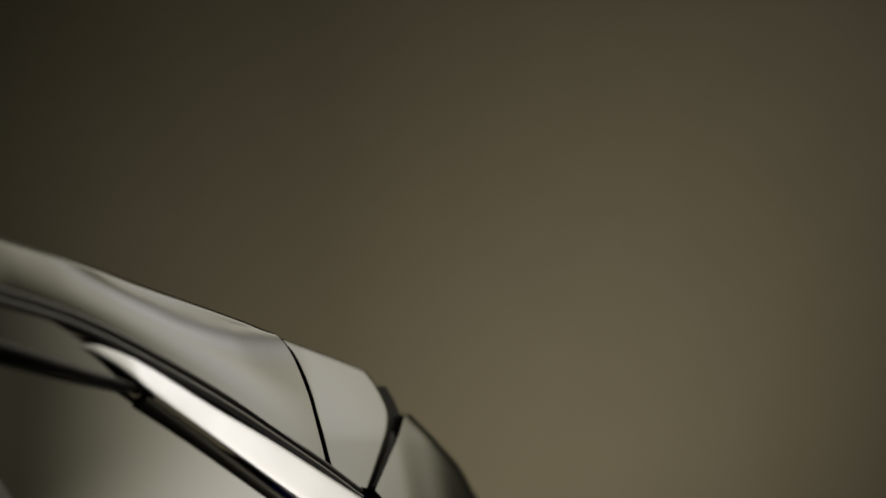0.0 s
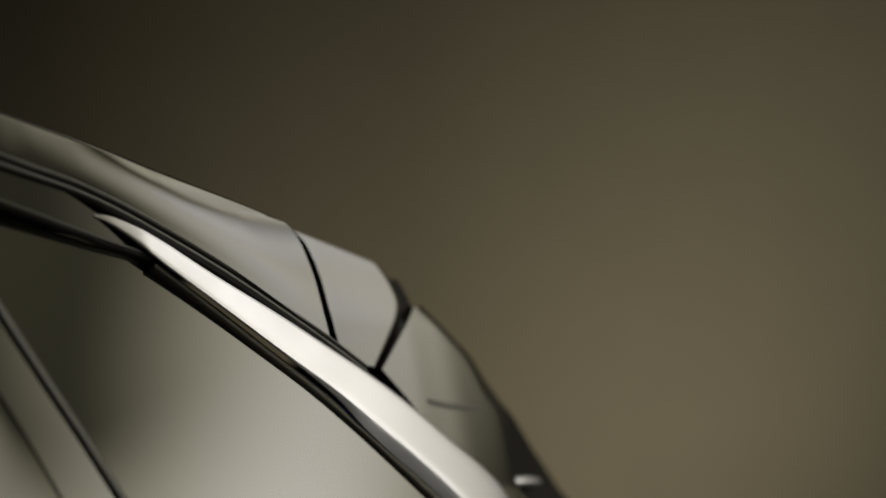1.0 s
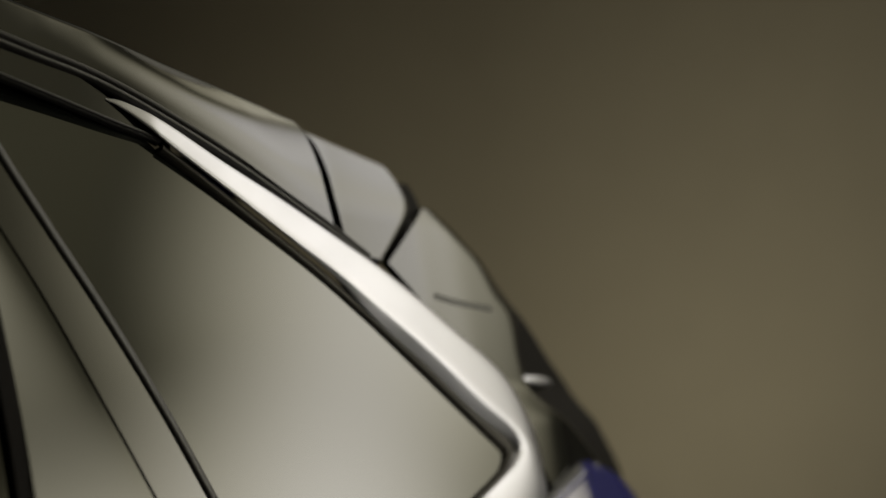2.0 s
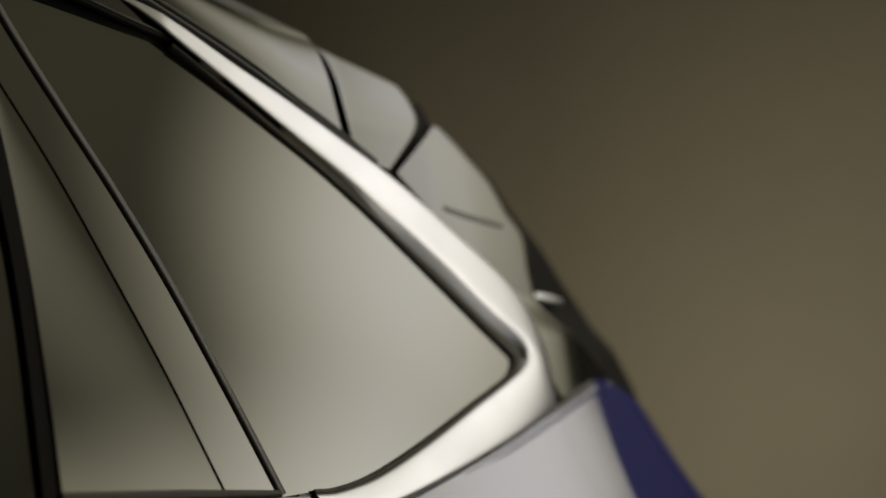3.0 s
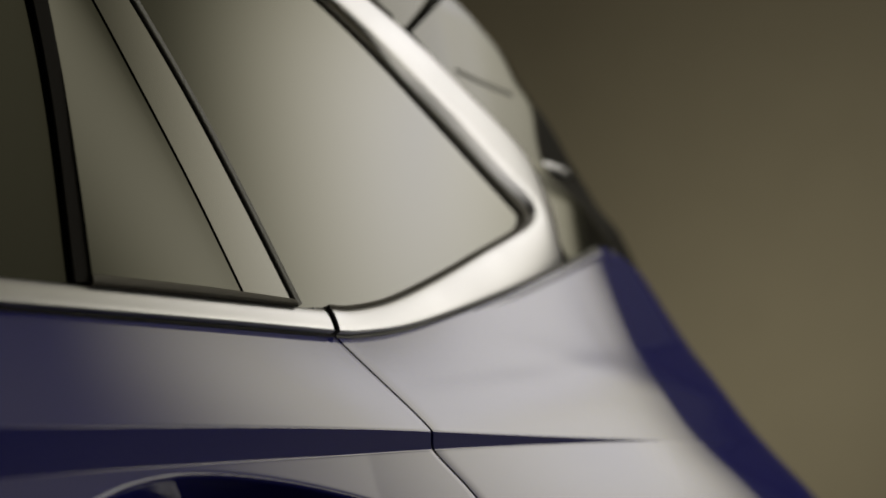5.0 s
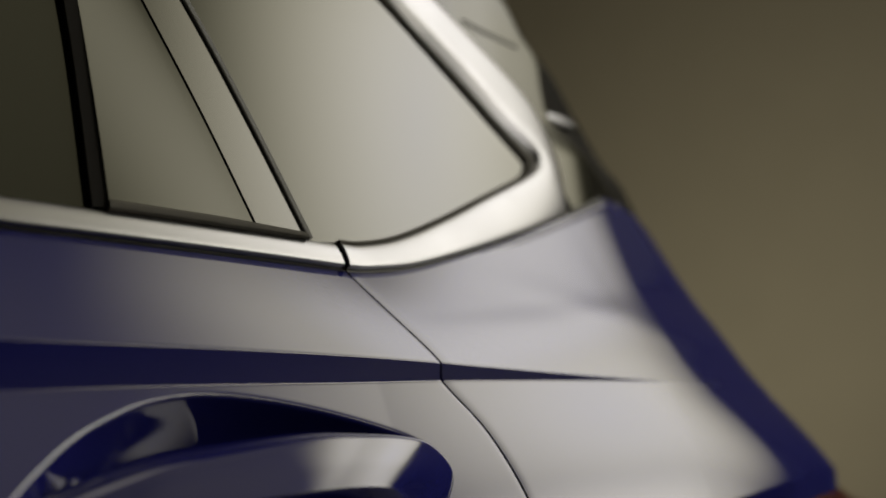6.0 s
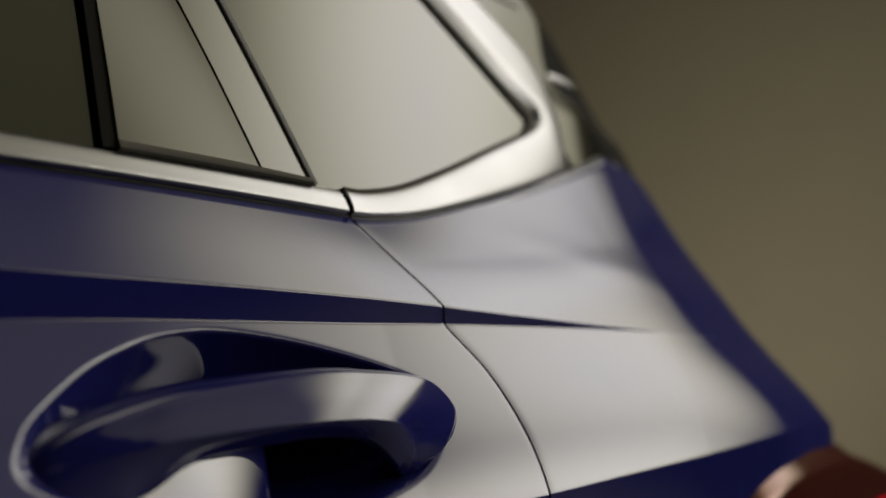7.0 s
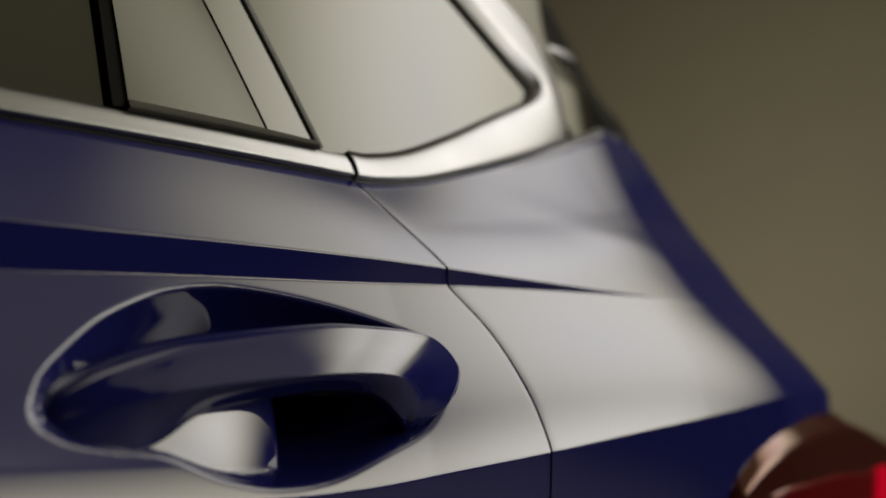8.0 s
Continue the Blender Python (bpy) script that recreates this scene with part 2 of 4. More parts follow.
def flank(x, z):
    """Flank below the belt line, with the two creases of the shoulder and the one above the sill."""
    x, z = np.broadcast_arrays(np.asarray(x, float), np.asarray(z, float))
    zb, z1, z2, zl = z_belt(x), z_one(x), z_two(x), z_low(x)
    yb = upper(x, zb)
    fade = np.clip((0.235 - x) / 0.235, 0, 1) ** 1.15
    y1 = -0.8165 - 0.10 * np.clip(-x - 0.03, 0, 0.25) ** 2
    y2 = y1 + BAND_IN * np.clip(fade, 0, 1)
    yl = y2 - 0.40 * (z2 - zl)
    # shoulder: hollow under the rear of the glass, gently crowned further forward
    s = np.clip((zb - z) / np.maximum(zb - z1, 1e-6), 0, 1)
    hollow = np.clip((x - 0.03) / 0.2, 0, 1)
    grow = np.clip((x - 0.06) / 0.18, 0, 1)
    grow = grow * grow * (3 - 2 * grow)
    s_ridge = np.clip((zb - (1.0264 - 0.17 * (x - 0.1046))) / np.maximum(zb - z1, 1e-6), 0.15, 0.85)
    above = 1 - RIDGE_K * grow
    below = (1 - above * s_ridge) / (1 - s_ridge)
    h = 0.10
    knee = np.clip((s - s_ridge + h) / (2 * h), 0, 1)
    bent = above * s + (below - above) * (np.maximum(s - s_ridge - h, 0) + h * knee**2)
    bent = np.where(s > s_ridge + h, above * s + (below - above) * (s - s_ridge), bent)
    line = yb + (y1 - yb) * bent
    shoulder = line - 0.0008 * np.sin(np.pi * s) * (1 - hollow) + 0.0013 * hollow * np.sin(np.pi * np.clip(s / 0.62, 0, 1)) - 0.0016 * hollow * np.sin(np.pi * np.clip((s - 0.5) / 0.5, 0, 1))
    band = y1 + (y2 - y1) * np.clip((z1 - z) / np.maximum(z1 - z2, 1e-4), 0, 1)
    q = np.clip((z2 - z) / np.maximum(z2 - zl, 1e-4), 0, 1)
    side = y2 + (yl - y2) * (q + 0.06 * np.sin(np.pi * q) - 0.10 * (q**4 - q))
    d = zl - z
    under = yl + 0.16 * np.minimum(d, 0.12) - 0.12 * np.clip(d - 0.12, 0, 0.3)
    y = np.where(z > z1, shoulder, np.where(z > z2, band, np.where(z > zl, side, under)))
    # soft ridge that runs down from the trim to the corner
    y = y - 0.0004 * np.exp(-(((z - 1.0264 + 0.17 * (x - 0.1046)) / 0.010) ** 2)) * np.clip((x - 0.07) / 0.12, 0, 1) ** 2
    y = y - 0.25 * np.clip(-0.06 - x, 0, 0.2) ** 2 * np.clip((0.892 - z) / 0.03, 0, 1)
    return y + 0.13 * np.clip(-2.35 - x, 0, 2) ** 2


z_corner = eased([0.3, 0.8, 0.86, 0.902, 0.917, 0.942, 0.961, 0.987, 1.006, 1.021, 1.047, 1.084, 1.11, 1.2], [0.37, 0.368, 0.356, 0.335, 0.323, 0.299, 0.279, 0.263, 0.259, 0.259, 0.264, 0.275, 0.284, 0.30])
x_tail = eased([0.3, 0.885, 0.909, 0.935, 0.96, 0.985, 1.018, 1.043, 1.07, 1.095, 1.116, 1.2], [0.456, 0.435, 0.413, 0.390, 0.370, 0.354, 0.344, 0.336, 0.329, 0.322, 0.315, 0.31])
FOLD, FOLD_R, TAIL_R = radians(13), 0.016, 0.080
EASE, EASE_K = 0.095, 3.2


def wrap(s, z, off=0.0):
    """A place on the rear quarter: s runs back along the flank, over the fold at the corner, along the cheek and across the tail; off stands proud."""
    xc = float(z_corner(z))

    def near(x):
        return float(flank(x, z)) + EASE_K * max(0.0, x - xc + EASE) ** 3

    if s <= xc:
        e = 1e-3
        y = near(s)
        gx = (near(s + e) - y) / e
        n = Vector((gx, -1, 0)).normalized()
        return Vector((s, y, z)) + n * off
    y = near(xc)
    a = math.atan((y - near(xc - 0.004)) / 0.004)
    x, left = xc, s - xc
    for radius, until, length in ((FOLD_R, FOLD, 0), (0, FOLD, max(0.01, (float(x_tail(z)) - xc) / math.cos(FOLD)) + min(0.15, 5.0 * max(0.0, 0.885 - z))), (TAIL_R, math.pi / 2, 0)):
        if left <= 0:
            break
        if radius:
            turn = max(0.0, min(left / radius, until - a))
            x += radius * (math.sin(a + turn) - math.sin(a))
            y += radius * (math.cos(a) - math.cos(a + turn))
            a += turn
            left -= turn * radius
        else:
            go = min(left, length)
            x, y, left = x + go * math.cos(a), y + go * math.sin(a), left - go
    if left > 0:
        y += left
        x += 0.06 * (1 - (1 - min(left / 0.7, 1)) ** 2)
    return Vector((x, y, z)) + Vector((math.sin(a), -math.cos(a), 0)) * off


cut_line = curve([(0.0035, 1.0175), (0.019, 0.997), (0.0395, 0.970), (0.0435, 0.958), (0.063, 0.932), (0.077, 0.900), (0.0845, 0.872), (0.0860, 0.857), (0.0880, 0.841), (0.088, 0.78), (0.03, 0.72), (-0.06, 0.69)], 200)


def x_cut(z):
    return np.interp(-np.asarray(z), -cut_line[:, 1], cut_line[:, 0])


car = tagged(new("car"), "dark blue metallic hatchback with black roof and satin aluminium window trim", "car")

# ---- rear door: skin with the scoop behind the handle ----
scoop_rim = curve([(-0.2045, 0.887), (-0.1994, 0.8985), (-0.1895, 0.9090), (-0.170, 0.9245), (-0.152, 0.9340), (-0.132, 0.9415), (-0.105, 0.9455), (-0.073, 0.944), (-0.040, 0.939), (-0.006, 0.931), (0.014, 0.9238), (0.0245, 0.9145),
                   (0.0205, 0.901), (0.001, 0.880), (-0.029, 0.867), (-0.063, 0.855), (-0.095, 0.852), (-0.123, 0.857), (-0.148, 0.8660), (-0.1735, 0.8686), (-0.1906, 0.8715), (-0.1997, 0.8755), (-0.2045, 0.8810), (-0.2045, 0.887)], 300)


def inside(px, pz, poly):
    """Signed distance to the closed line, positive inside."""
    P, Q = poly[:-1], poly[1:]
    d = np.full(px.shape, 9.0)
    c = np.zeros(px.shape, bool)
    for (ax, az), (bx, bz) in zip(P, Q):
        lx, lz = bx - ax, bz - az
        k = np.clip(((px - ax) * lx + (pz - az) * lz) / (lx * lx + lz * lz + 1e-12), 0, 1)
        d = np.minimum(d, np.hypot(px - ax - k * lx, pz - az - k * lz))
        if bz != az:
            c ^= ((az > pz) != (bz > pz)) & (px < (bx - ax) * (pz - az) / (bz - az) + ax)
    return np.where(c, d, -d)


def dome():
    """A smooth swelling over the inside of the rim, 0 at the rim and 1 at its middle, on a 1.5 mm grid."""
    gx, gz = np.arange(-0.222, 0.05, 0.0015), np.arange(0.84, 0.96, 0.0015)
    A, B = np.meshgrid(gx, gz, indexing="ij")
    m = inside(A, B, scoop_rim) > 0.003
    f = np.zeros(A.shape)
    for _ in range(1500):
        f[1:-1, 1:-1] = np.where(m[1:-1, 1:-1], 0.25 * (f[2:, 1:-1] + f[:-2, 1:-1] + f[1:-1, 2:] + f[1:-1, :-2]) + 1.0, 0)
    return gx, gz, f / f.max()


def scoop(X, Z, d):
    """How far the skin lies in at a distance d inside the rim: a rolled lip, a steep wall, a round bowl."""
    gx, gz, f = dome()
    u, v = np.clip((X - gx[0]) / 0.0015, 0, len(gx) - 2.001), np.clip((Z - gz[0]) / 0.0015, 0, len(gz) - 2.001)
    i, j = u.astype(int), v.astype(int)
    u, v = u - i, v - j
    round_bowl = (f[i, j] * (1 - u) + f[i + 1, j] * u) * (1 - v) + (f[i, j + 1] * (1 - u) + f[i + 1, j + 1] * u) * v
    lip = np.clip((d + 0.0026) / 0.0026, 0, 1) ** 2 * 0.0011
    wall = 0.0011 + 0.022 * (1 - (1 - np.clip(d / 0.027, 0, 1)) ** 2.2)
    rolled = 1 - np.clip((0.885 - Z) / 0.01, 0, 1) * np.clip((-0.120 - X) / 0.03, 0, 1)
    return np.where(d > 0, wall - 0.0011 * (1 - rolled) + 0.034 * round_bowl, lip * rolled)


def levels(x, bottom, n):
    """Heights of the rows at x: dense about each crease."""
    zb, z1, z2, zl = float(z_belt(x)) - 0.0014, float(z_one(x)), float(z_two(x)), float(z_low(x))
    e = min(0.0011, max((z1 - z2) * 0.3, 1e-4))
    f = 0.0012
    rows = [*np.linspace(zb, z1 + e, n[0]), z1 + e * 0.35, z1 - e * 0.35, *np.linspace(z1 - e, z2 + e, n[1]), z2 + e * 0.35, z2 - e * 0.35,
            *np.linspace(z2 - e, zl + f, n[2]), zl + f * 0.35, zl - f * 0.35, *np.linspace(zl - f, bottom, n[3])]
    return np.array(rows)


ARCHES = (-0.10, -2.80)


def z_bottom(x):
    z = 0.27
    for a in ARCHES:
        z = max(z, 0.335 + math.sqrt(max(0.375**2 - (x - a) ** 2, 0)) if abs(x - a) < 0.375 else 0)
    return min(z, 0.71)


n_rows = (14, 5, 92, 10)
us = np.r_[np.linspace(-1.02, -0.26, 20), np.linspace(-0.255, 0, 190)[1:]]
grid = []
for u in us:
    col = []
    zs = levels(min(u, 0.08), z_bottom(u), n_rows)
    for z in zs:
        w = max(0.0, (u + 0.255) / 0.255)
        x = u + w * (float(x_cut(z)) - 0.0009)
        col.append((x, z))
    grid.append(col)
grid = np.array(grid)
X, Z = grid[..., 0], grid[..., 1]
# follow the creases at the true x
for i in range(X.shape[0]):
    if us[i] > -0.25:
        for _ in range(2):
            for j in range(X.shape[1]):
                Z[i, j] = levels(X[i, j], z_bottom(us[i]), n_rows)[j]
            X[i] = us[i] + (us[i] + 0.255) / 0.255 * (x_cut(Z[i]) - 0.0009)
rim_d = inside(X, Z, scoop_rim)
deep = scoop(X, Z, rim_d)
for _ in range(450):
    mean = deep.copy()
    mean[1:-1, 1:-1] = 0.25 * (deep[2:, 1:-1] + deep[:-2, 1:-1] + deep[1:-1, 2:] + deep[1:-1, :-2])
    deep += (mean - deep) * np.clip((rim_d - 0.001) / 0.006, 0, 1)
step = np.clip((X + 0.0795 - 0.12 * (0.885 - Z)) / 0.009, 0, 1)
ramp = 0.0011 + 2.2 * np.clip(X + 0.157, 0, 0.080) ** 2 + 0.085 * step * step * (3 - 2 * step)
ramp += 0.22 * np.clip(0.900 - Z, 0, 0.04)
lower = np.clip((0.910 - Z) / 0.012, 0, 1) * np.clip((X + 0.168) / 0.012, 0, 1)
Y = flank(X, Z) + deep * (1 - lower) + np.minimum(deep + 1.4 * np.maximum(deep - 0.0011, 0), ramp) * lower
Y[-1] += 0.0001
door_grid = np.stack([X, Y, Z], -1)[:, ::-1]
rear_door = both("rear_door", sheet(door_grid, 0.012, inward=(0, 1, 0)), PAINT, car, "dark blue door skin with a scooped recess")

# ---- rear quarter panel, round the corner to the tail ----
n_rows = (26, 4, 40, 10)
grid = []
ks = np.r_[np.linspace(0, 0.23, 50), np.linspace(0.2325, 0.38, 70), np.linspace(0.385, 0.62, 24), np.linspace(0.64, 1.15, 12)]
for k in ks:
    col = []
    x_ref = 0.045 + k * 0.85
    zs = levels(min(x_ref, 0.36), max(z_bottom(x_ref), 0.30), n_rows)
    for z in zs:
        w = max(0.0, 1 - k / 0.2)
        x = k + w * (float(x_cut(z)) + 0.0010)
        col.append((x, z))
    grid.append(col)
rows = []
for i, col in enumerate(grid):
    k_col = []
    for j, (s, z) in enumerate(col):
        zz = levels(min(s, 0.40), max(z_bottom(min(s, 0.6)), 0.30), n_rows)[j]
        w = max(0.0, 1 - s / 0.2)
        k = ks[i]
        s = k + max(0.0, 1 - k / 0.2) * (float(x_cut(zz)) + 0.0010)
        k_col.append(wrap(s, float(zz)))
    rows.append(k_col)
quarter_grid = np.array([[tuple(v) for v in c] for c in rows])
quarter_grid[0, :, 1] += 0.0002
quarter_grid = quarter_grid[:, ::-1]
quarter = both("quarter_panel", sheet(quarter_grid, 0.012, inward=(0, 1, 0)), PAINT, car, "dark blue rear quarter panel wrapping to the tail")

# dark filler behind the shut line
fill = []
for z in np.linspace(1.016, 0.72, 60):
    fill.append([(float(x_cut(z)) + d, float(flank(float(x_cut(z)), z)) + 0.0020, z) for d in (-0.012, 0.012)])
both("shut_line_seal", sheet(np.array(fill)[:, :, :], 0.003, inward=(0, 1, 0)), PAINT, car)


# ---- trim round the glass ----
def on_upper(p, off):
    """A place on the upper flank at (x, z), standing off outwards by off."""
    x, z = float(p[0]), float(p[1])
    y = float(upper(x, z))
    e = 1e-3
    gx, gz = (float(upper(x + e, z)) - y) / e, (float(upper(x, z + e)) - y) / e
    n = Vector((gx, -1, gz)).normalized()
    return Vector((x, y, z)) + n * off


def ribbon(lines, heights, n):
    """A moulding: lines are paired rows of (x, z); heights give for each strip between two lines (share, stand-off)."""
    out = []
    for i in range(n):
        row = []
        for (a, b), steps in zip(zip(lines[:-1], lines[1:]), heights):
            for w, h in steps:
                row.append(tuple(on_upper(a[i] * (1 - w) + b[i] * w, h)))
        out.append(row)
    return np.array(out)


SHARE = [0, 0.015, 0.06, 0.15, 0.3, 0.5, 0.7, 0.85, 0.94, 0.985]
RISING = [-0.004, 0.0031, 0.0036, 0.0039, 0.0042, 0.0045, 0.0048, 0.0050, 0.0050, 0.0048]
ROUND = [-0.008, -0.0035, -0.0018, 0.0004, 0.0026, 0.0045, 0.0051, 0.0050, 0.0045, 0.0038]
FALLING = [-0.004, 0.0044, 0.0049, 0.0051, 0.0051, 0.0049, 0.0043, 0.0035, 0.0028, 0.0020]
FACE = list(zip(SHARE, FALLING))
outer = [(0.003, 1.0200), (0.0187, 1.0212), (0.0557, 1.0278), (0.1026, 1.0418), (0.1647, 1.0629), (0.206, 1.0783), (0.2285, 1.0882), (0.2320, 1.1020), (0.2295, 1.1180),
         (0.2185, 1.1400), (0.1940, 1.1690), (0.1465, 1.1965), (0.0985, 1.2235), (0.0535, 1.2438), (0.0127, 1.2617), (-0.0254, 1.2772), (-0.0606, 1.2929), (-0.0842, 1.3008), (-0.0946, 1.3014)]
bright = [(0.000, 1.0335), (0.016, 1.0345), (0.046, 1.0420), (0.089, 1.0600), (0.137, 1.0830), (0.176, 1.1015), (0.1925, 1.1105), (0.2010, 1.1180), (0.2025, 1.1265),
          (0.194, 1.1395), (0.1672, 1.1567), (0.1285, 1.1820), (0.0830, 1.2085), (0.0495, 1.2235), (0.0092, 1.2424), (-0.0271, 1.2624), (-0.0615, 1.2815), (-0.0845, 1.2960), (-0.0948, 1.3007)]
bevel = [(0.000, 1.0343), (0.0158, 1.0353), (0.0457, 1.0428), (0.0886, 1.0608), (0.1366, 1.0838), (0.1755, 1.1022), (0.1885, 1.1105), (0.1945, 1.1165), (0.1945, 1.1215),
         (0.187, 1.1275), (0.1603, 1.1419), (0.1200, 1.1695), (0.0785, 1.1958), (0.0486, 1.2180), (0.0090, 1.2408), (-0.0274, 1.2610), (-0.0617, 1.2803), (-0.0846, 1.2953), (-0.0948, 1.3004)]
glass_edge = [(0.0000, 1.0355), (0.0155, 1.0368), (0.0452, 1.0443), (0.0880, 1.0623), (0.1360, 1.0853), (0.1735, 1.1037), (0.1800, 1.1085), (0.1830, 1.1130), (0.1835, 1.1165),
              (0.1800, 1.1195), (0.1580, 1.1350), (0.1170, 1.1637), (0.0730, 1.1945), (0.0330, 1.2200), (-0.0040, 1.2418), (-0.0390, 1.2628), (-0.0640, 1.2775)]
n = 150
L_out, L_bright, L_bevel = (knots(q, n) for q in (outer, bright, bevel))
L_bright = L_bright * 0.50 + L_bevel * 0.50
quarter_trim = []
for i in range(n):
    arm = float(np.clip((i / (n - 1) * 18 - 4.5) / 4.0, 0, 1))
    arm = arm * arm * (3 - 2 * arm)
    turn = math.exp(-(((i / (n - 1) * 18 - 7.0) / 1.7) ** 2))
    taper = min(1.0, float(np.linalg.norm(L_out[i] - L_bright[i])) / 0.010)
    row = [tuple(on_upper(L_out[i] * (1 - w) + L_bright[i] * w, ((f * (1 - arm) + r * arm) * (1 - turn) + c * turn) * taper)) for w, r, f, c in zip(SHARE, RISING, FALLING, ROUND)]
    lean = float(np.clip((14.0 - i / (n - 1) * 18) / 2.5, 0.15, 1))
    row += [tuple(on_upper(L_bright[i] * (1 - w) + L_bevel[i] * w, (0.0048 - 0.0038 * lean * w**1.1) * (0.3 + 0.7 * arm) * taper)) for w in (0.03, 0.12, 0.3, 0.5, 0.75, 1.0)]
    quarter_trim.append(row)
quarter_trim = np.array(quarter_trim)
both("quarter_window_trim", sheet(quarter_trim, 0.002), CHROME, car, "satin aluminium trim tapering to a pointed tip")
m = 130
S_bevel, S_glass = knots([*bevel[:15], (-0.0300, 1.2635), (-0.0625, 1.2815)], m), knots(glass_edge, m)
both("quarter_window_seal", sheet(ribbon([S_bevel, S_glass], [[(0, -0.007), (0.0, 0.0004), (0.5, 0.0022), (0.85, 0.0020), (1.0, -0.003)]], m), 0.002), STRIP, car)

# belt moulding of the door
bx = np.r_[np.linspace(-1.0, -0.03, 50), np.linspace(-0.028, -0.0010, 20)]
slant = np.clip((bx + 0.012) / 0.011, 0, 1)
B_low = np.stack([bx, np.full_like(bx, 1.0200)], 1)
B_top = np.stack([bx - 0.0042 * slant, np.full_like(bx, 1.0330)], 1)
both("belt_trim", sheet(ribbon([B_low, B_top], [[*FACE, (1.0, 0.001), (1.0, -0.003)]], len(bx)), 0.002), CHROME, car, "satin aluminium belt line trim")
U_low = np.stack([bx + 0.004 * slant, np.full_like(bx, 1.0178)], 1)
both("belt_trim_gasket", sheet(ribbon([U_low, B_low + (0, 0.002)], [[(0, -0.004), (0.05, -0.0002), (1, 0.0)]], len(bx)), 0.002), RUBBER, car)
g0 = np.array([(0.0045, 1.0170), (0.0, 1.0260), (-0.0035, 1.0345)])
gap = np.array([[tuple(on_upper((p[0] + d, p[1]), -0.0005)) for d in (-0.006, 0.003)] for p in even(g0, 8)])
both("trim_joint", sheet(gap[:, :, :], 0.003, inward=(0, 1, 0)), RUBBER, car)
R_low = knots([(0.0035, 1.0168), (0.0187, 1.0180), (0.0557, 1.0246), (0.1026, 1.0386), (0.1647, 1.0598), (0.215, 1.0785), (0.25, 1.0925), (0.278, 1.1035)], 60)
R_top = R_low + np.array([0, 0.0042])
lip = []
for i, p in enumerate(R_low[14:]):
    sunk = 0.0045 * (1 - min(1.0, i / 20)) ** 1.5
    lip.append([tuple(on_upper((p[0], p[1] - 0.0058 + 0.0055 * w), h - sunk)) for w, h in ((0, -0.004), (0.08, 0.0020), (0.3, 0.0027), (0.7, 0.0028), (0.92, 0.0022), (1.0, 0.0012), (1.0, -0.003))])
both("panel_lip", sheet(np.array(lip), 0.002), PAINT, car, "rolled blue lip of the quarter panel")
both("quarter_trim_gasket", sheet(ribbon([R_low, R_top], [[(0, -0.004), (0.1, 0.0004), (0.9, 0.0008), (1, -0.003)]], 60), 0.002), RUBBER, car)


def patch(low, high, nu, nv, off, thick=0.003, twist=0.0, tilt=(0.0, 0.0)):
    """A pane or panel on the upper flank between two lines of (x, z)."""
    a, b = even(low, nu), even(high, nu)
    o0, o1 = off if isinstance(off, tuple) else (off, off)
    span = np.linalg.norm(a - b, axis=1)

    def depth(p, w, i):
        return o0 + (o1 - o0) * w + twist * (max(p[0], -0.2) + 0.02) * 0.5 * (p[1] - 1.19 + math.hypot(p[1] - 1.19, 0.04)) + (tilt[0] + (tilt[1] - tilt[0]) * i / nu) * (1 - w) ** 1.5 * span[i]

    P = [[tuple(on_upper(a[i] * (1 - w) + b[i] * w, depth(a[i] * (1 - w) + b[i] * w, w, i))) for w in np.linspace(0, 1, nv)] for i in range(nu)]
    P = np.array(P)
    facing = np.cross(P[-1, 0] - P[0, 0], P[0, -1] - P[0, 0])[1] + np.cross(P[-1, -1] - P[0, -1], P[-1, -1] - P[-1, 0])[1]
    return sheet(P if facing < 0 else P[:, ::-1], thick)


door_edge = curve([(-0.0205, 1.0340), (-0.049, 1.089), (-0.077, 1.1405), (-0.105, 1.1865), (-0.130, 1.2245), (-0.156, 1.2655), (-0.178, 1.3060)], 60)
thin_line = curve([(-0.0555, 1.0365), (-0.082, 1.091), (-0.109, 1.142), (-0.137, 1.193), (-0.164, 1.2365), (-0.187, 1.275), (-0.2045, 1.311)], 60)
post_rear = curve([(-0.1414, 1.0340), (-0.1457, 1.080), (-0.1537, 1.150), (-0.1658, 1.219), (-0.184, 1.300)], 60)
post_front = curve([(-0.1495, 1.0335), (-0.1567, 1.1165), (-0.1659, 1.177), (-0.1805, 1.24), (-0.1975, 1.306)], 60)
frame_line = curve([(-1.0, 1.345), (-0.6, 1.345), (-0.35, 1.333), (-0.22, 1.3155), (-0.150, 1.3008), (-0.123, 1.2950), (-0.092, 1.2882), (-0.066, 1.2830), (-0.054, 1.2760), (-0.03, 1.262)], 160)


def under_frame(x):
    return float(np.interp(x, frame_line[:, 0], frame_line[:, 1]))


# quarter window: from the door's edge to the trim
ge = knots(glass_edge, 200)
tail_i = int(np.argmax(ge[:, 0]))
low_edge = np.vstack([[(-0.0195, 1.0335)], ge[:tail_i + 1]])
high_edge = np.vstack([[(-0.1765, 1.3065)], [(x, under_frame(x)) for x in np.linspace(-0.15, -0.068, 12)], ge[tail_i:][::-1]])
quarter_window = both("quarter_window", patch(low_edge, high_edge, 70, 40, -0.0012, twist=0.52), GLASS, car, "dark tinted fixed quarter window")

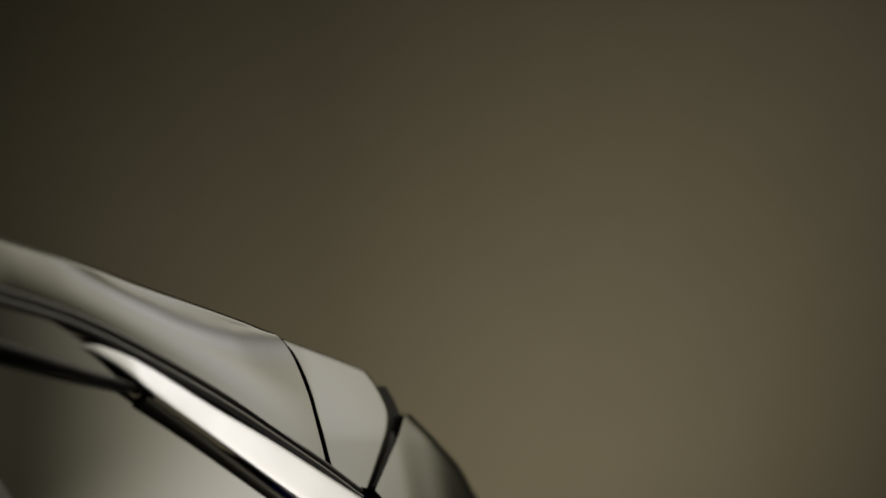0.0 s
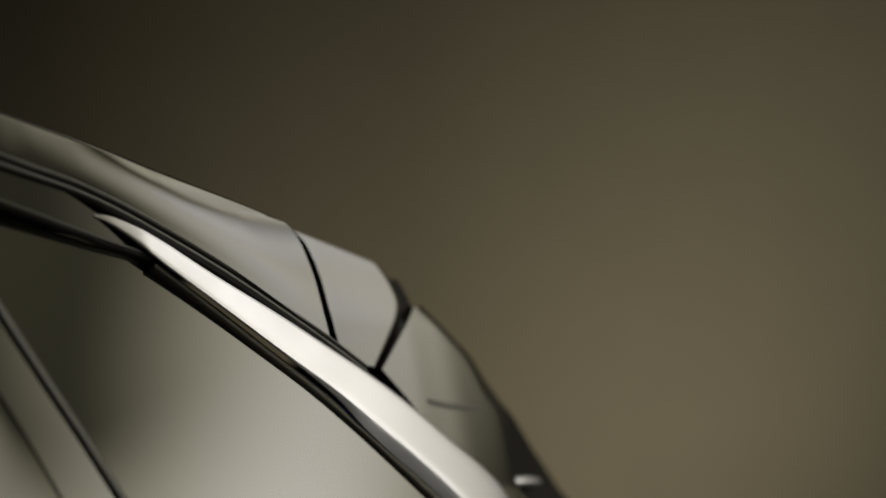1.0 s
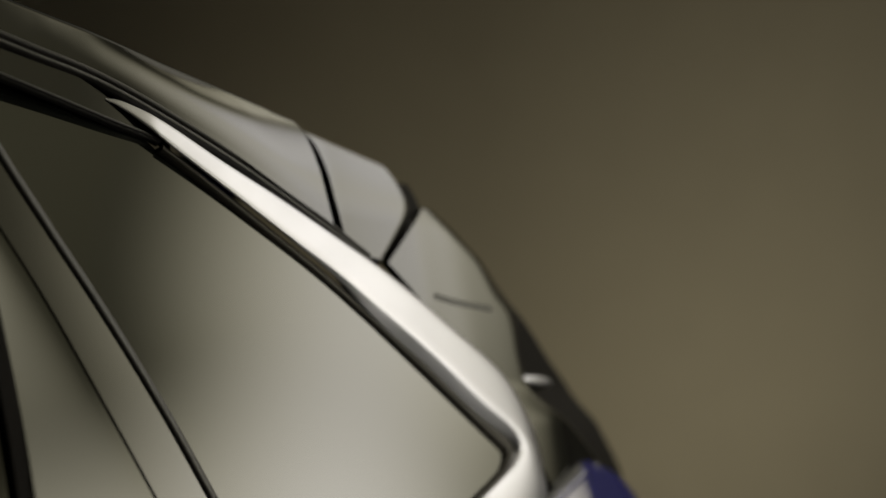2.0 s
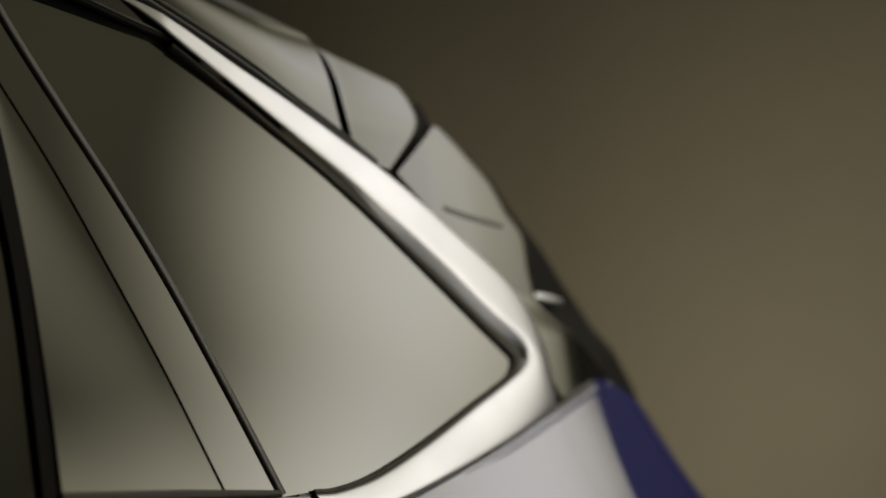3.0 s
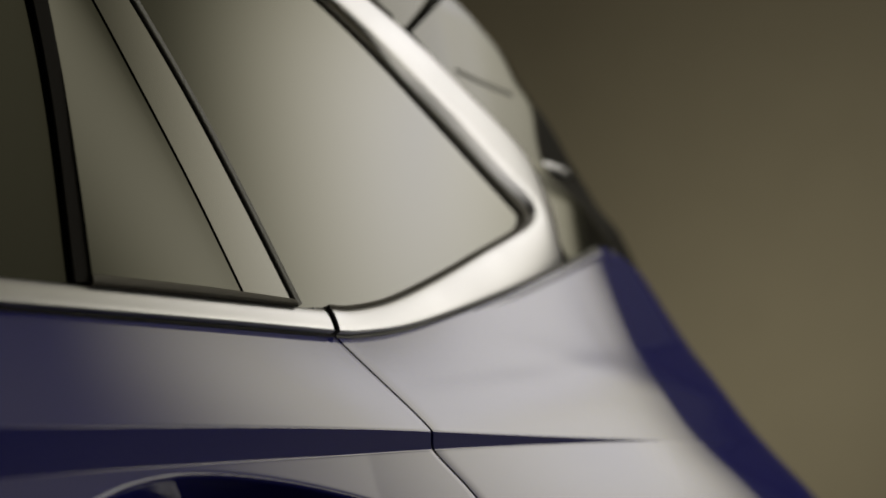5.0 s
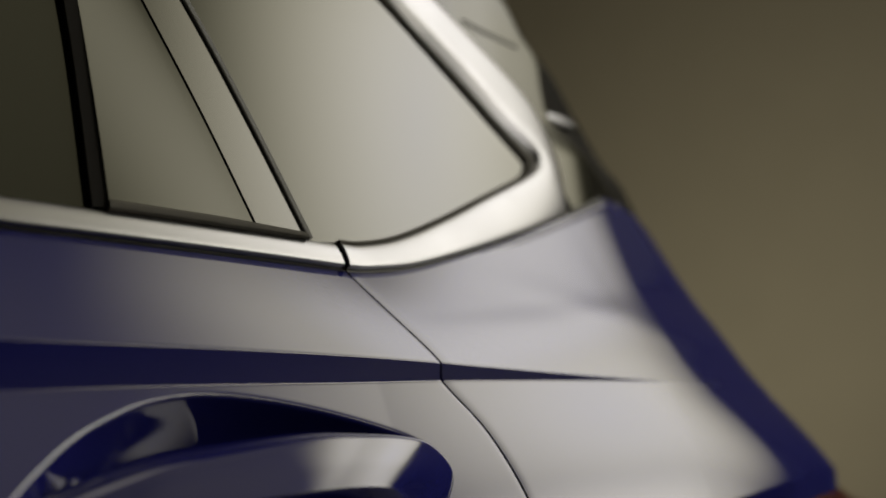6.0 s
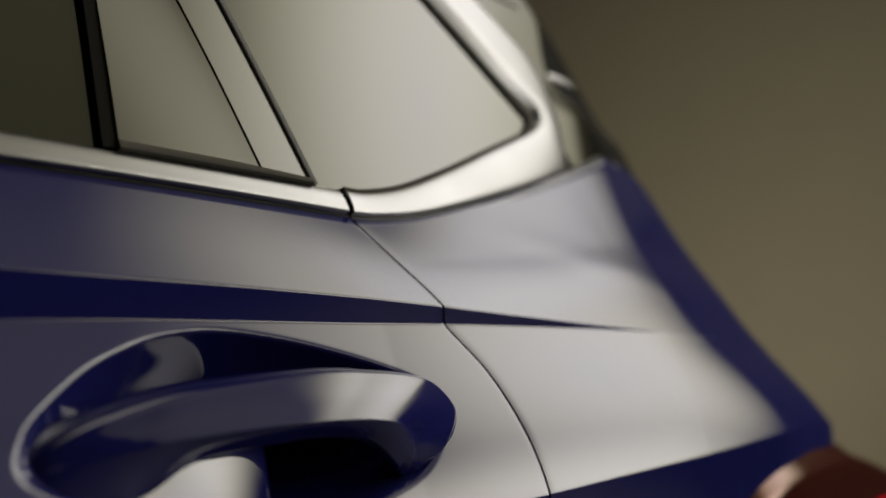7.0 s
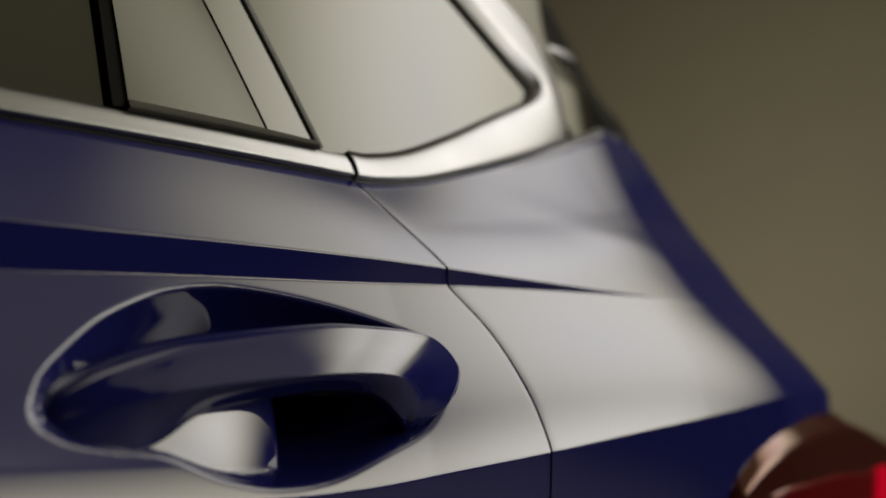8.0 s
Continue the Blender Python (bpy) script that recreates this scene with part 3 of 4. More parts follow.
# door frame, fixed door light and post
both("door_frame_panel", patch(np.vstack([thin_line]), np.vstack([door_edge - (0.0009, 0)]), 50, 12, (0.0018, 0.0006)), PANEL, car, "gloss black pillar panel of the rear door")
both("door_light", patch(np.vstack([post_rear]), np.vstack([thin_line - (0.0012, 0)]), 50, 16, 0.0010, tilt=(0.046, 0.115)), GLASS, car, "tinted fixed pane of the rear door")
both("window_post", patch(np.vstack([post_front]), np.vstack([post_rear]), 40, 6, 0.0036, 0.006), POST, car, "black post between the door panes")
wl = [(x, 1.0335) for x in np.linspace(-0.95, -0.143, 30)]
wh = [(x, under_frame(x)) for x in np.linspace(-0.95, -0.188, 30)]
both("door_window", patch(wl, wh, 40, 20, -0.0010), GLASS, car, "dark tinted rear door window")
seal_low = [(-0.1415, 1.0328), (-0.08, 1.0328), (-0.0245, 1.0328)]
seal_top = [(-0.1420, 1.0376), (-0.08, 1.0374), (-0.0262, 1.0358)]
both("window_seal", sheet(ribbon([even(seal_low, 30), even(seal_top, 30)], [[(0, -0.003), (0.02, 0.0056), (0.3, 0.0060), (0.7, 0.0060), (0.95, 0.0058), (1, -0.003)]], 30), 0.002), STRIP, car)
edge_a, edge_b = door_edge - (0.0010, 0.0), door_edge + (0.0005, 0.0)
both("door_edge_seal", sheet(ribbon([edge_a, edge_b], [[(0, -0.004), (0.1, 0.0012), (0.45, 0.0014), (0.6, -0.001), (1, -0.002)]], 60), 0.002), RUBBER, car)

# frame over the windows, the rubber line under it and the twin seal under the roof
seal_up = curve([(-1.0, 1.372), (-0.6, 1.372), (-0.35, 1.356), (-0.22, 1.339), (-0.133, 1.3226), (-0.106, 1.3178), (-0.080, 1.3106), (-0.048, 1.2990), (-0.015, 1.2856), (0.0225, 1.2678), (0.056, 1.2515), (0.085, 1.2362)], 160)
fx = np.linspace(-1.0, 0.082, 150)
F_up = np.stack([fx, np.interp(fx, seal_up[:, 0], seal_up[:, 1])], 1)
width = np.interp(fx, [-0.2, -0.10, -0.03, 0.082], [0.0085, 0.0075, 0.0078, 0.006])
F_low = F_up - np.stack([0 * fx, width], 1)
both("roof_seal", sheet(ribbon([F_low, F_up], [[(0, -0.004), (0.04, 0.0012), (0.3, 0.002), (0.44, 0.0004), (0.5, -0.002), (0.56, 0.0004), (0.75, 0.0022), (0.95, 0.0014), (1, -0.004)]], len(fx)), 0.002), RUBBER, car, "twin black rubber seal")
hx = np.r_[np.linspace(-1.0, -0.20, 30)[:-1], np.linspace(-0.20, -0.064, 61), np.linspace(-0.063, -0.058, 10)]
H_low = np.stack([hx, np.array([under_frame(x) for x in hx]) + 0.0005], 1)
H_up = np.stack([hx, np.minimum(np.interp(hx, fx, F_low[:, 1]), np.interp(hx, [-0.20, -0.110, -0.0948, -0.0606, -0.05], [1.40, 1.3115, 1.3028, 1.2895, 1.2840]))], 1)
both("window_frame", patch(H_low, H_up, 100, 8, 0.0008, twist=0.10), BLACK, car, "gloss black frame above the side windows")
H_low = H_low[:90]
K_low = H_low - (0, 0.0008)
both("window_frame_seal", sheet(ribbon([K_low, H_low + (0, 0.0012)], [[(0, -0.004), (0.1, 0.0016), (0.6, 0.0022), (1, 0.0012), (1, -0.003)]], 90), 0.002), RUBBER, car)


# ---- roof, spoiler, rear pillar ----
edge_in = curve([(-1.8, 0.016), (-0.2, 0.0085), (-0.12, 0.0095), (-0.0875, 0.0125), (-0.055, 0.0160), (-0.0225, 0.0185), (0.01, 0.0195), (0.0425, 0.0205), (0.09, 0.0215)], 80)
edge_up = curve([(-1.8, 1.378), (-1.0, 1.398), (-0.6, 1.398), (-0.35, 1.381), (-0.22, 1.3620), (-0.15, 1.3485), (-0.12, 1.3445), (-0.0875, 1.3410), (-0.055, 1.3360), (-0.0225, 1.3313), (0.01, 1.3260), (0.0425, 1.3198), (0.09, 1.3095)], 80)
edge_band = curve([(-1.8, 1.361), (-1.0, 1.381), (-0.6, 1.381), (-0.35, 1.364), (-0.22, 1.345), (-0.132, 1.3283), (-0.092, 1.3258), (-0.0468, 1.3170), (-0.005, 1.3050), (0.034, 1.2940), (0.06, 1.2880), (0.09, 1.281)], 80)


def smooth(v):
    v = min(max(v, 0.0), 1.0)
    return v * v * (3 - 2 * v)


def roof_flank(x, z):
    """Flank of the roof below its bevelled edge."""
    lean = max(0.0, (z - 1.285) / 0.04) ** 1.6 * smooth(x / 0.07)
    return float(upper(x, z)) + 0.0015 - 0.045 * max(x + 0.13, 0) + 0.25 * max(x + 0.09, 0) ** 2 + 0.010 * lean


def bend(a, c, b, n):
    return [(1 - w) ** 2 * a + 2 * w * (1 - w) * c + w * w * b for w in np.linspace(0, 1, n)]


def roof_section(y0, zs, x, n_flank=14, n_top=22):
    """The flank from the seal up to the bevel line, the bevel up to the edge, then the crowned top to the middle of the car."""
    c = np.array([-0.7225 + float(np.interp(x, edge_in[:, 0], edge_in[:, 1])), float(np.interp(x, edge_up[:, 0], edge_up[:, 1]))])
    zk = float(np.interp(x, edge_band[:, 0], edge_band[:, 1]))
    k = np.array([roof_flank(x, zk), zk])
    q = np.array([c[0] + 0.05, c[1] + 0.0075])
    drop = min(0.022 + 0.014 * smooth((x + 0.15) / 0.17), 0.8 * (zk - zs))
    low = np.array([roof_flank(x, zk - drop), zk - drop])
    up, over = (c - k) / np.linalg.norm(c - k), (q - c) / np.linalg.norm(q - c)
    flank_part = [np.array([roof_flank(x, z), z]) for z in np.linspace(zs, zk - drop, n_flank)][:-1]
    knee = bend(low, k, k + up * (0.6 + 0.15 * smooth((x + 0.15) / 0.17)) * np.linalg.norm(c - k), 12)
    rim = bend(c - up * 0.004, c, c + over * 0.005, 8)
    band = [knee[-1] * (1 - w) + rim[0] * w for w in np.linspace(0, 1, 6)[1:-1]]
    top = []
    b = rim[-1]
    for w in (np.linspace(0, 1, n_top) ** 1.8)[1:]:
        y = b[0] * (1 - w)
        top.append(np.array([y, b[1] + 0.052 * (1 - (y / b[0]) ** 2)]))
    return flank_part + knee + band + rim + top


cut_one = curve([(0.0568, 1.2400), (0.0550, 1.2536), (0.0528, 1.2696), (0.0516, 1.2862), (0.0498, 1.2980), (0.0478, 1.3085), (0.0442, 1.3160), (0.0388, 1.3205)], 40)
roof_x = np.r_[np.linspace(-1.75, -0.2, 30), np.linspace(-0.18, 0.0, 40), np.linspace(0.005, 0.083, 24)]


def z_seal(x):
    return float(np.interp(x, np.r_[-1.75, seal_up[:, 0]], np.r_[1.36, seal_up[:, 1]]))


def drawn(x, lim):
    """Draw the rear end of the roof in to the joint line."""
    return x if x < -0.06 else -0.06 + (x + 0.06) / 0.143 * (lim + 0.06 - 0.0007)


roof = []
for x in roof_x:
    xt = drawn(x, cut_one[-1][0])
    zs = z_seal(drawn(x, 0.057)) - 0.0005
    col = []
    for y, z in roof_section(0, zs, xt):
        xj = drawn(x, float(np.interp(z, cut_one[:, 1], cut_one[:, 0])))
        zk, zc = float(np.interp(xt, edge_band[:, 0], edge_band[:, 1])), float(np.interp(xt, edge_up[:, 0], edge_up[:, 1]))
        share = min(max((zc - 0.002 - z) / (zc - zk), 0.0), 1.0) if y < -0.6 else 0.0
        col.append((xj, y + (roof_flank(xj, z) - roof_flank(xt, z)) * share, z))
    roof.append(col)
both("roof", sheet(np.array(roof), 0.006), BLACK, car, "gloss black roof skin")

# spoiler: flank between the two joints, then over the top
cut_two = curve([(0.1085, 1.2375), (0.122, 1.2495), (0.137, 1.2635), (0.1460, 1.2735), (0.1490, 1.281), (0.1455, 1.293), (0.1385, 1.3035)], 40)
one_up = curve([(0.0780, 1.2400), (0.0745, 1.2562), (0.0722, 1.2730), (0.0718, 1.2905), (0.0698, 1.3028), (0.0665, 1.3120), (0.0600, 1.3185)], 40)
a, b = even(one_up, 30), even(cut_two - (0.0016, 0), 30)

turn_x = np.linspace(0.13, 0.4, 271)
turn_slope = np.array([0.042 * smooth((x - 0.165) / 0.03) + 0.028 * smooth((x - 0.215) / 0.04) for x in turn_x])
turn_sum = np.r_[0, np.cumsum((turn_slope[1:] + turn_slope[:-1]) / 2 * np.diff(turn_x))]
low_slope = np.array([0.20 * smooth((x - 0.248) / 0.035) - 0.015 * smooth((x - 0.20) / 0.03) for x in turn_x])
low_sum = np.r_[0, np.cumsum((low_slope[1:] + low_slope[:-1]) / 2 * np.diff(turn_x))]


def fin_y(x, z):
    """Flank of the spoiler and the rear pillar, a little inboard of the window trim; it turns towards the tail, more so below the joint."""
    x, z = float(x), float(z)
    lean = min(max((z - 1.262) / 0.05, 0), 1.4)
    y = float(upper(min(x, 0.16), min(z, 1.262))) + 0.012 + 0.0185 * lean**1.2 - 0.05 * max(0.0, min(x, 0.14) - 0.075) + 0.13 * max(x - 0.16, 0)
    return y + float(np.interp(x, turn_x, turn_sum)) + smooth((1.165 - z) / 0.03) * (float(np.interp(x, turn_x, low_sum)) - 0.005)


spoiler = []
for w in np.linspace(0, 1, 26):
    col = []
    for i in range(30):
        p = a[i] * (1 - w) + b[i] * w
        roll = (0.003 + 0.009 * i / 29) * max(0, (w - 0.87) / 0.13) ** 2.0
        col.append((p[0], fin_y(*p) + roll, p[1]))
    x1, y1, z1 = col[-1]
    for s in np.geomspace(0.003, 1, 22):
        k = s if s < 1 else 1
        col.append((x1 + 0.05 * k, y1 * (1 - k), z1 + 0.004 * (1 - math.exp(-k * 90)) + 0.035 * (1 - (1 - k) ** 2)))
    spoiler.append(col)
both("roof_spoiler", sheet(np.array(spoiler), 0.008, inward=(0, 0.8, -0.6)), BLACK, car, "gloss black roof spoiler")

# rear pillar panel below the spoiler
edge_tail = curve([(0.1545, 1.2795), (0.181, 1.2616), (0.203, 1.2465), (0.2180, 1.2251), (0.2325, 1.2106), (0.2321, 1.1816), (0.2362, 1.1617), (0.2543, 1.1463), (0.2903, 1.1287), (0.330, 1.1040)], 60)
edge_head = np.vstack([curve([(0.1100, 1.2365), (0.13, 1.219)], 8), curve([(0.15, 1.198), (0.198, 1.171), (0.2205, 1.1450), (0.2285, 1.122), (0.232, 1.1060), (0.240, 1.0935)], 40)])
a, b = even(edge_head, 60), even(edge_tail, 60)
pillar = []
for i in range(60):
    col = []
    for w in np.linspace(0, 1, 14):
        p = a[i] * (1 - w) + b[i] * w
        col.append((p[0], fin_y(*p), p[1]))
    x1, y1, z1 = col[-1]
    R = float(np.interp(i / 59, [0, 0.3, 0.5, 1], [0.03, 0.03, 0.012, 0.012]))
    for q in np.linspace(0.08, 1, 14):
        ang = 0.2 + q * 1.25
        col.append((x1 + R * (math.sin(ang) - math.sin(0.2)), y1 + R * (math.cos(0.2) - math.cos(ang)), z1 + 0.004 * (math.sin(ang) - math.sin(0.2))))
    pillar.append(col[::-1])
split = int(np.argmin(np.abs(b[:, 1] - 1.164)))
pillar = np.array(pillar)[:, ::-1]
both("rear_pillar_panel", sheet(pillar[:split + 1], 0.006, inward=(-0.3, 0.9, 0)), BLACK, car, "gloss black rear pillar panel")
both("trim_gusset", sheet(pillar[split:], 0.006, inward=(-0.3, 0.9, 0)), PANEL, car, "gloss black corner piece behind the trim")
# matt black flap between the pillar and the tail window
flap_tail = curve([(0.222, 1.2480), (0.2331, 1.2365), (0.2530, 1.2218), (0.2981, 1.1920), (0.3440, 1.1642), (0.3690, 1.1310), (0.3900, 1.1045), (0.3960, 1.0800), (0.3980, 1.0550)], 60)
flap_head = np.stack([np.interp(np.linspace(1.246, 1.057, 60), edge_tail[::-1, 1], edge_tail[::-1, 0]), np.linspace(1.246, 1.057, 60)], 1)
flap = []
for i in range(60):
    (xa, za), (xb, zb) = flap_head[i], flap_tail[i]
    ya = fin_y(xa, za) + 0.003
    yb = fin_y(float(np.interp(zb, edge_tail[::-1, 1], edge_tail[::-1, 0])), zb) + 0.003 + 0.45 * (xb - float(np.interp(zb, edge_tail[::-1, 1], edge_tail[::-1, 0])))
    col = [(xa - 0.003 + (xb - xa + 0.003) * w, ya - 0.001 + (yb - ya + 0.001) * w, za + (zb - za) * w) for w in np.linspace(0, 1, 12)]
    for q in np.linspace(0.1, 1, 10):
        ang = 0.42 + q * 1.1
        col.append((xb + 0.03 * (math.sin(ang) - math.sin(0.42)), yb + 0.03 * (math.cos(0.42) - math.cos(ang)), zb))
    flap.append(col)
both("tailgate_flap", sheet(np.array(flap), 0.006, inward=(-0.3, 0.9, 0)), POST, car, "matt black flap beside the tail window")
ridge = curve([(0.150, 1.218), (0.174, 1.2155), (0.212, 1.2145)], 20)
notch = [[(p[0], fin_y(*p) - 0.0006, p[1] + d) for d in (-0.0018, 0.0018)] for p in ridge]
both("pillar_joint", sheet(np.array(notch), 0.002, inward=(0, 1, 0)), RUBBER, car)


def flap_y(x, z):
    xg = float(np.interp(z, edge_tail[::-1, 1], edge_tail[::-1, 0]))
    return fin_y(xg, z) + 0.003 + 0.45 * max(x - xg, 0)


clip = []
for u in np.linspace(0, 1, 16):
    r = 0.0040 * math.sqrt(max(1e-4, 1 - (2 * u - 1) ** 2))
    x, z = 0.2330 + 0.046 * u, 1.1665 - 0.001 * u
    clip.append([(x, flap_y(x, z) - 0.011 * u - 0.004 * math.cos(a) * (r / 0.0040), z + r * math.sin(a)) for a in np.linspace(-1.6, 1.6, 10)])
both("pillar_clip", sheet(np.array(clip), 0.002, inward=(0, 1, 0)), CHROME, car, "small satin clip on the pillar edge")
for line, wide, nm in ((one_up, 0.014, "roof_joint"), (cut_two, 0.008, "spoiler_joint")):
    back = [[(p[0] + d, fin_y(*p) + 0.006, p[1]) for d in (-wide, 0.008)] for p in even(line, 24)[1:22]]
    both(nm, sheet(np.array(back), 0.002, inward=(0, 1, 0)), POST, car)

# tail window and tailgate between the two flanks
tail_window = []
for i in range(0, 60, 3):
    x1, y1, z1 = flap[i][-1]
    tail_window.append([(x1 + 0.05 * (1 - w * w), y1 * w, z1 + 0.03 * (1 - w * w)) for w in np.linspace(1, -1, 24)])
mesh_part("tail_window", *sheet(np.array(tail_window), 0.004, inward=(-1, 0, 0)), GLASS, car, "dark tinted tail window")

# ---- tail lamp on the corner ----
def lamp_grid(s0, s1, n_s, bottom, top, n_z, off, rim):
    """A lens on the corner: it rises over a bevel of width rim, then lies even."""
    out = []
    for t in np.linspace(0, 1, n_s):
        s = s0 + (s1 - s0) * t**1.7
        lo, hi = float(bottom(s)), float(top(s))
        col = []
        for w in 1 - np.linspace(1, 0, n_z) ** 1.7:
            d = min((1 - w) * (hi - lo), w * (hi - lo) + 0.004, s - s0)
            o = off * smooth(0.5 + 0.5 * min(1.0, d / rim)) * 2 - off - 0.002 if d > 0 else -0.002
            col.append(tuple(wrap(float(s), lo + (hi - lo) * w, float(o))))
        out.append(col)
    return np.array(out)


lamp_top = eased([0.262, 0.270, 0.286, 0.314, 0.36, 0.43, 0.55, 0.95], [0.828, 0.842, 0.857, 0.872, 0.883, 0.8905, 0.891, 0.878])
lamp_bottom = table([0.262, 0.270, 0.296, 0.366, 0.95], [0.825, 0.812, 0.80, 0.79, 0.79])
LAMP_GLOW = glowing("red_lamp_glow", (1.0, 0.004, 0.03), 0.42)
tail_lamp = both("tail_lamp", sheet(lamp_grid(0.262, 0.95, 70, lamp_bottom, lamp_top, 34, 0.010, 0.017), 0.002), REDLENS, car, "smoked red tail lamp lens")
mid_top = table([0.30, 0.33, 0.42, 0.9], [0.836, 0.842, 0.848, 0.850])
both("reflector", sheet(lamp_grid(0.305, 0.90, 50, lambda s: float(mid_top(s)) - 0.04, mid_top, 12, 0.012, 0.004), 0.002), REDGLASS, car, "dull red lower field of the lamp")
end_top = table([0.50, 0.53, 0.62], [0.846, 0.851, 0.853])
both("light_guide", sheet(lamp_grid(0.515, 0.62, 24, lambda s: float(end_top(s)) - 0.05, end_top, 14, 0.016, 0.006), 0.002), LAMP_GLOW, car, "glowing red light guide")


# ---- door handle ----
def handle_mesh():
    """The pull: a bar that swells out of the scoop, arches over it and turns back into the door."""
    # x, z and how far out of the door: the upper edge, the crease, the lower edge
    upper_edge = [(-0.2007, 0.8829, -0.008), (-0.1955, 0.8924, -0.005), (-0.1795, 0.9039, -0.001), (-0.1544, 0.9137, 0.004), (-0.1272, 0.9205, 0.008), (-0.067, 0.9287, 0.0135),
                  (-0.0329, 0.9292, 0.0135), (-0.0063, 0.9278, 0.011), (0.0120, 0.9240, 0.0085), (0.0280, 0.9118, 0.0030), (0.0240, 0.8985, 0.0010), (0.0125, 0.8868, -0.0015), (-0.0035, 0.8758, -0.008)]
    crease = [(-0.1999, 0.8796, -0.006), (-0.1919, 0.8836, 0.001), (-0.1765, 0.888, 0.008), (-0.1582, 0.8919, 0.014), (-0.136, 0.8961, 0.019), (-0.0866, 0.9023, 0.026),
              (-0.061, 0.9043, 0.0265), (-0.0397, 0.9048, 0.025), (-0.024, 0.9031, 0.021), (-0.0107, 0.897, 0.0125), (-0.0080, 0.8906, 0.0075), (-0.0078, 0.8836, 0.001), (-0.0072, 0.8752, -0.010)]
    lower_edge = [(-0.1976, 0.8745, -0.007), (-0.1814, 0.8690, -0.006), (-0.1628, 0.8672, -0.006), (-0.1466, 0.8735, -0.004), (-0.1262, 0.8860, 0.004), (-0.0817, 0.8942, 0.011),
                  (-0.0587, 0.896, 0.011), (-0.0416, 0.8948, 0.010), (-0.0308, 0.8911, 0.008), (-0.0180, 0.8829, 0.001), (-0.0137, 0.8802, -0.003), (-0.0104, 0.8779, -0.006), (-0.0075, 0.8745, -0.014)]
    n = 120
    lines = [np.array([(x, float(flank(x, z)) - o, z) for x, z, o in knots(line, n)]) for line in (upper_edge, crease, lower_edge)]
    run = np.linspace(0, 1, n)
    back = np.interp(run, [0, 0.1, 0.25, 0.7, 0.85, 1], [0.020, 0.018, 0.012, 0.012, 0.018, 0.024])
    # where the face meets its rounded upper edge, and how flat the face lies
    share = np.interp(run, [0, 0.10, 0.22, 0.33, 0.45, 0.6, 0.7, 1], [0.5, 0.46, 0.44, 0.30, 0.17, 0.10, 0.09, 0.12])
    flat = np.interp(run, [0, 0.15, 0.55, 0.62, 0.70, 0.78, 0.90], [0.45, 1.0, 1.0, 0.92, 0.62, 0.34, 0.12])
    out = []
    for (a, c, b), deep, w, k, slope in zip(zip(*lines), back, share, flat, np.interp(run, [0.1, 0.5], [0.42, 0.60])):
        inner = np.array((0, deep, 0))
        top = a + (c - a) * w
        level = c[1] + slope * (top[2] - c[2])
        top = top + np.array((0, (level - top[1]) * k - 0.0006, 0))

        def at(v, o):
            return top + (c - top) * v + np.array((0, -o, 0.25 * o))

        def edge(v, o):
            return a + (top - a) * v + np.array((0, -o, 0.4 * o))

        def under(v, o):
            return c + (b - c) * v + np.array((0, -o, 0.25 * o))
        bulge = 0.16 * float(np.linalg.norm(top - a))
        upper_side = knots([a + inner + (b - a) * 0.1, a + inner * 0.5, a, edge(0.35, bulge), edge(0.75, bulge * 0.8), top, at(0.25, 0.0004), at(0.5, 0.0006), at(0.75, 0.0004), at(0.97, 0.0001)], 46)
        under_side = knots([c, under(0.10, 0.0012), under(0.5, 0.0022), under(0.85, 0.0014), b, b + inner * 0.5, b + inner + (a - b) * 0.1], 20)
        out.append([tuple(p) for p in upper_side] + [tuple(p) for p in under_side])
    return out


def closed(rings):
    n = len(rings[0])
    verts = [v for r in rings for v in r]
    faces = [(i * n + k, i * n + (k + 1) % n, (i + 1) * n + (k + 1) % n, (i + 1) * n + k) for i in range(len(rings) - 1) for k in range(n)]
    faces += [tuple(range(n))[::-1], tuple((len(rings) - 1) * n + k for k in range(n))]
    return verts, faces


handle = both("door_handle", closed(handle_mesh()), PAINT, car, "dark blue pull handle over a scooped recess")

# ---- the rest of the car, plain ----
def front_panel(name, x0, x1, nx, gap, label=""):
    out = []
    for x in np.linspace(x0 + gap, x1 - gap, nx):
        zs = levels(x, z_bottom(x), (6, 3, 8, 8))
        out.append([(x, float(flank(x, z)), z) for z in zs[::-1]])
    both(name, sheet(np.array(out), 0.01, inward=(0, 1, 0)), PAINT, car, label)


front_panel("front_door", -2.05, -1.02, 24, 0.002)
front_panel("front_wing", -3.35, -2.05, 40, 0.002)
wl = [(x, 1.0335) for x in np.linspace(-2.35, -1.06, 30)]
wh = [(x, float(np.interp(x, [-2.35, -1.75, -1.45, -1.0], [1.036, 1.30, 1.343, 1.345]))) for x in np.linspace(-2.35, -1.06, 30)]
both("door_window", patch(wl, wh, 40, 10, -0.003), GLASS, car)
both("window_post", patch([(-1.06, 1.0335), (-1.06, 1.345)], [(-0.95, 1.0335), (-0.95, 1.345)], 8, 4, 0.001), BLACK, car)
pillar_low = [(x, float(np.interp(x, [-2.35, -1.75, -1.45, -1.0], [1.036, 1.30, 1.343, 1.345])) + 0.002) for x in np.linspace(-2.35, -1.0, 30)]
pillar_high = [(x, z + 0.026) for x, z in pillar_low]
both("window_frame", patch(pillar_low, pillar_high, 40, 4, 0.001), BLACK, car)
fl = [(x, 1.0200) for x in np.linspace(-2.3, -1.003, 30)]
fh = [(x, 1.0330) for x in np.linspace(-2.3, -1.003, 30)]
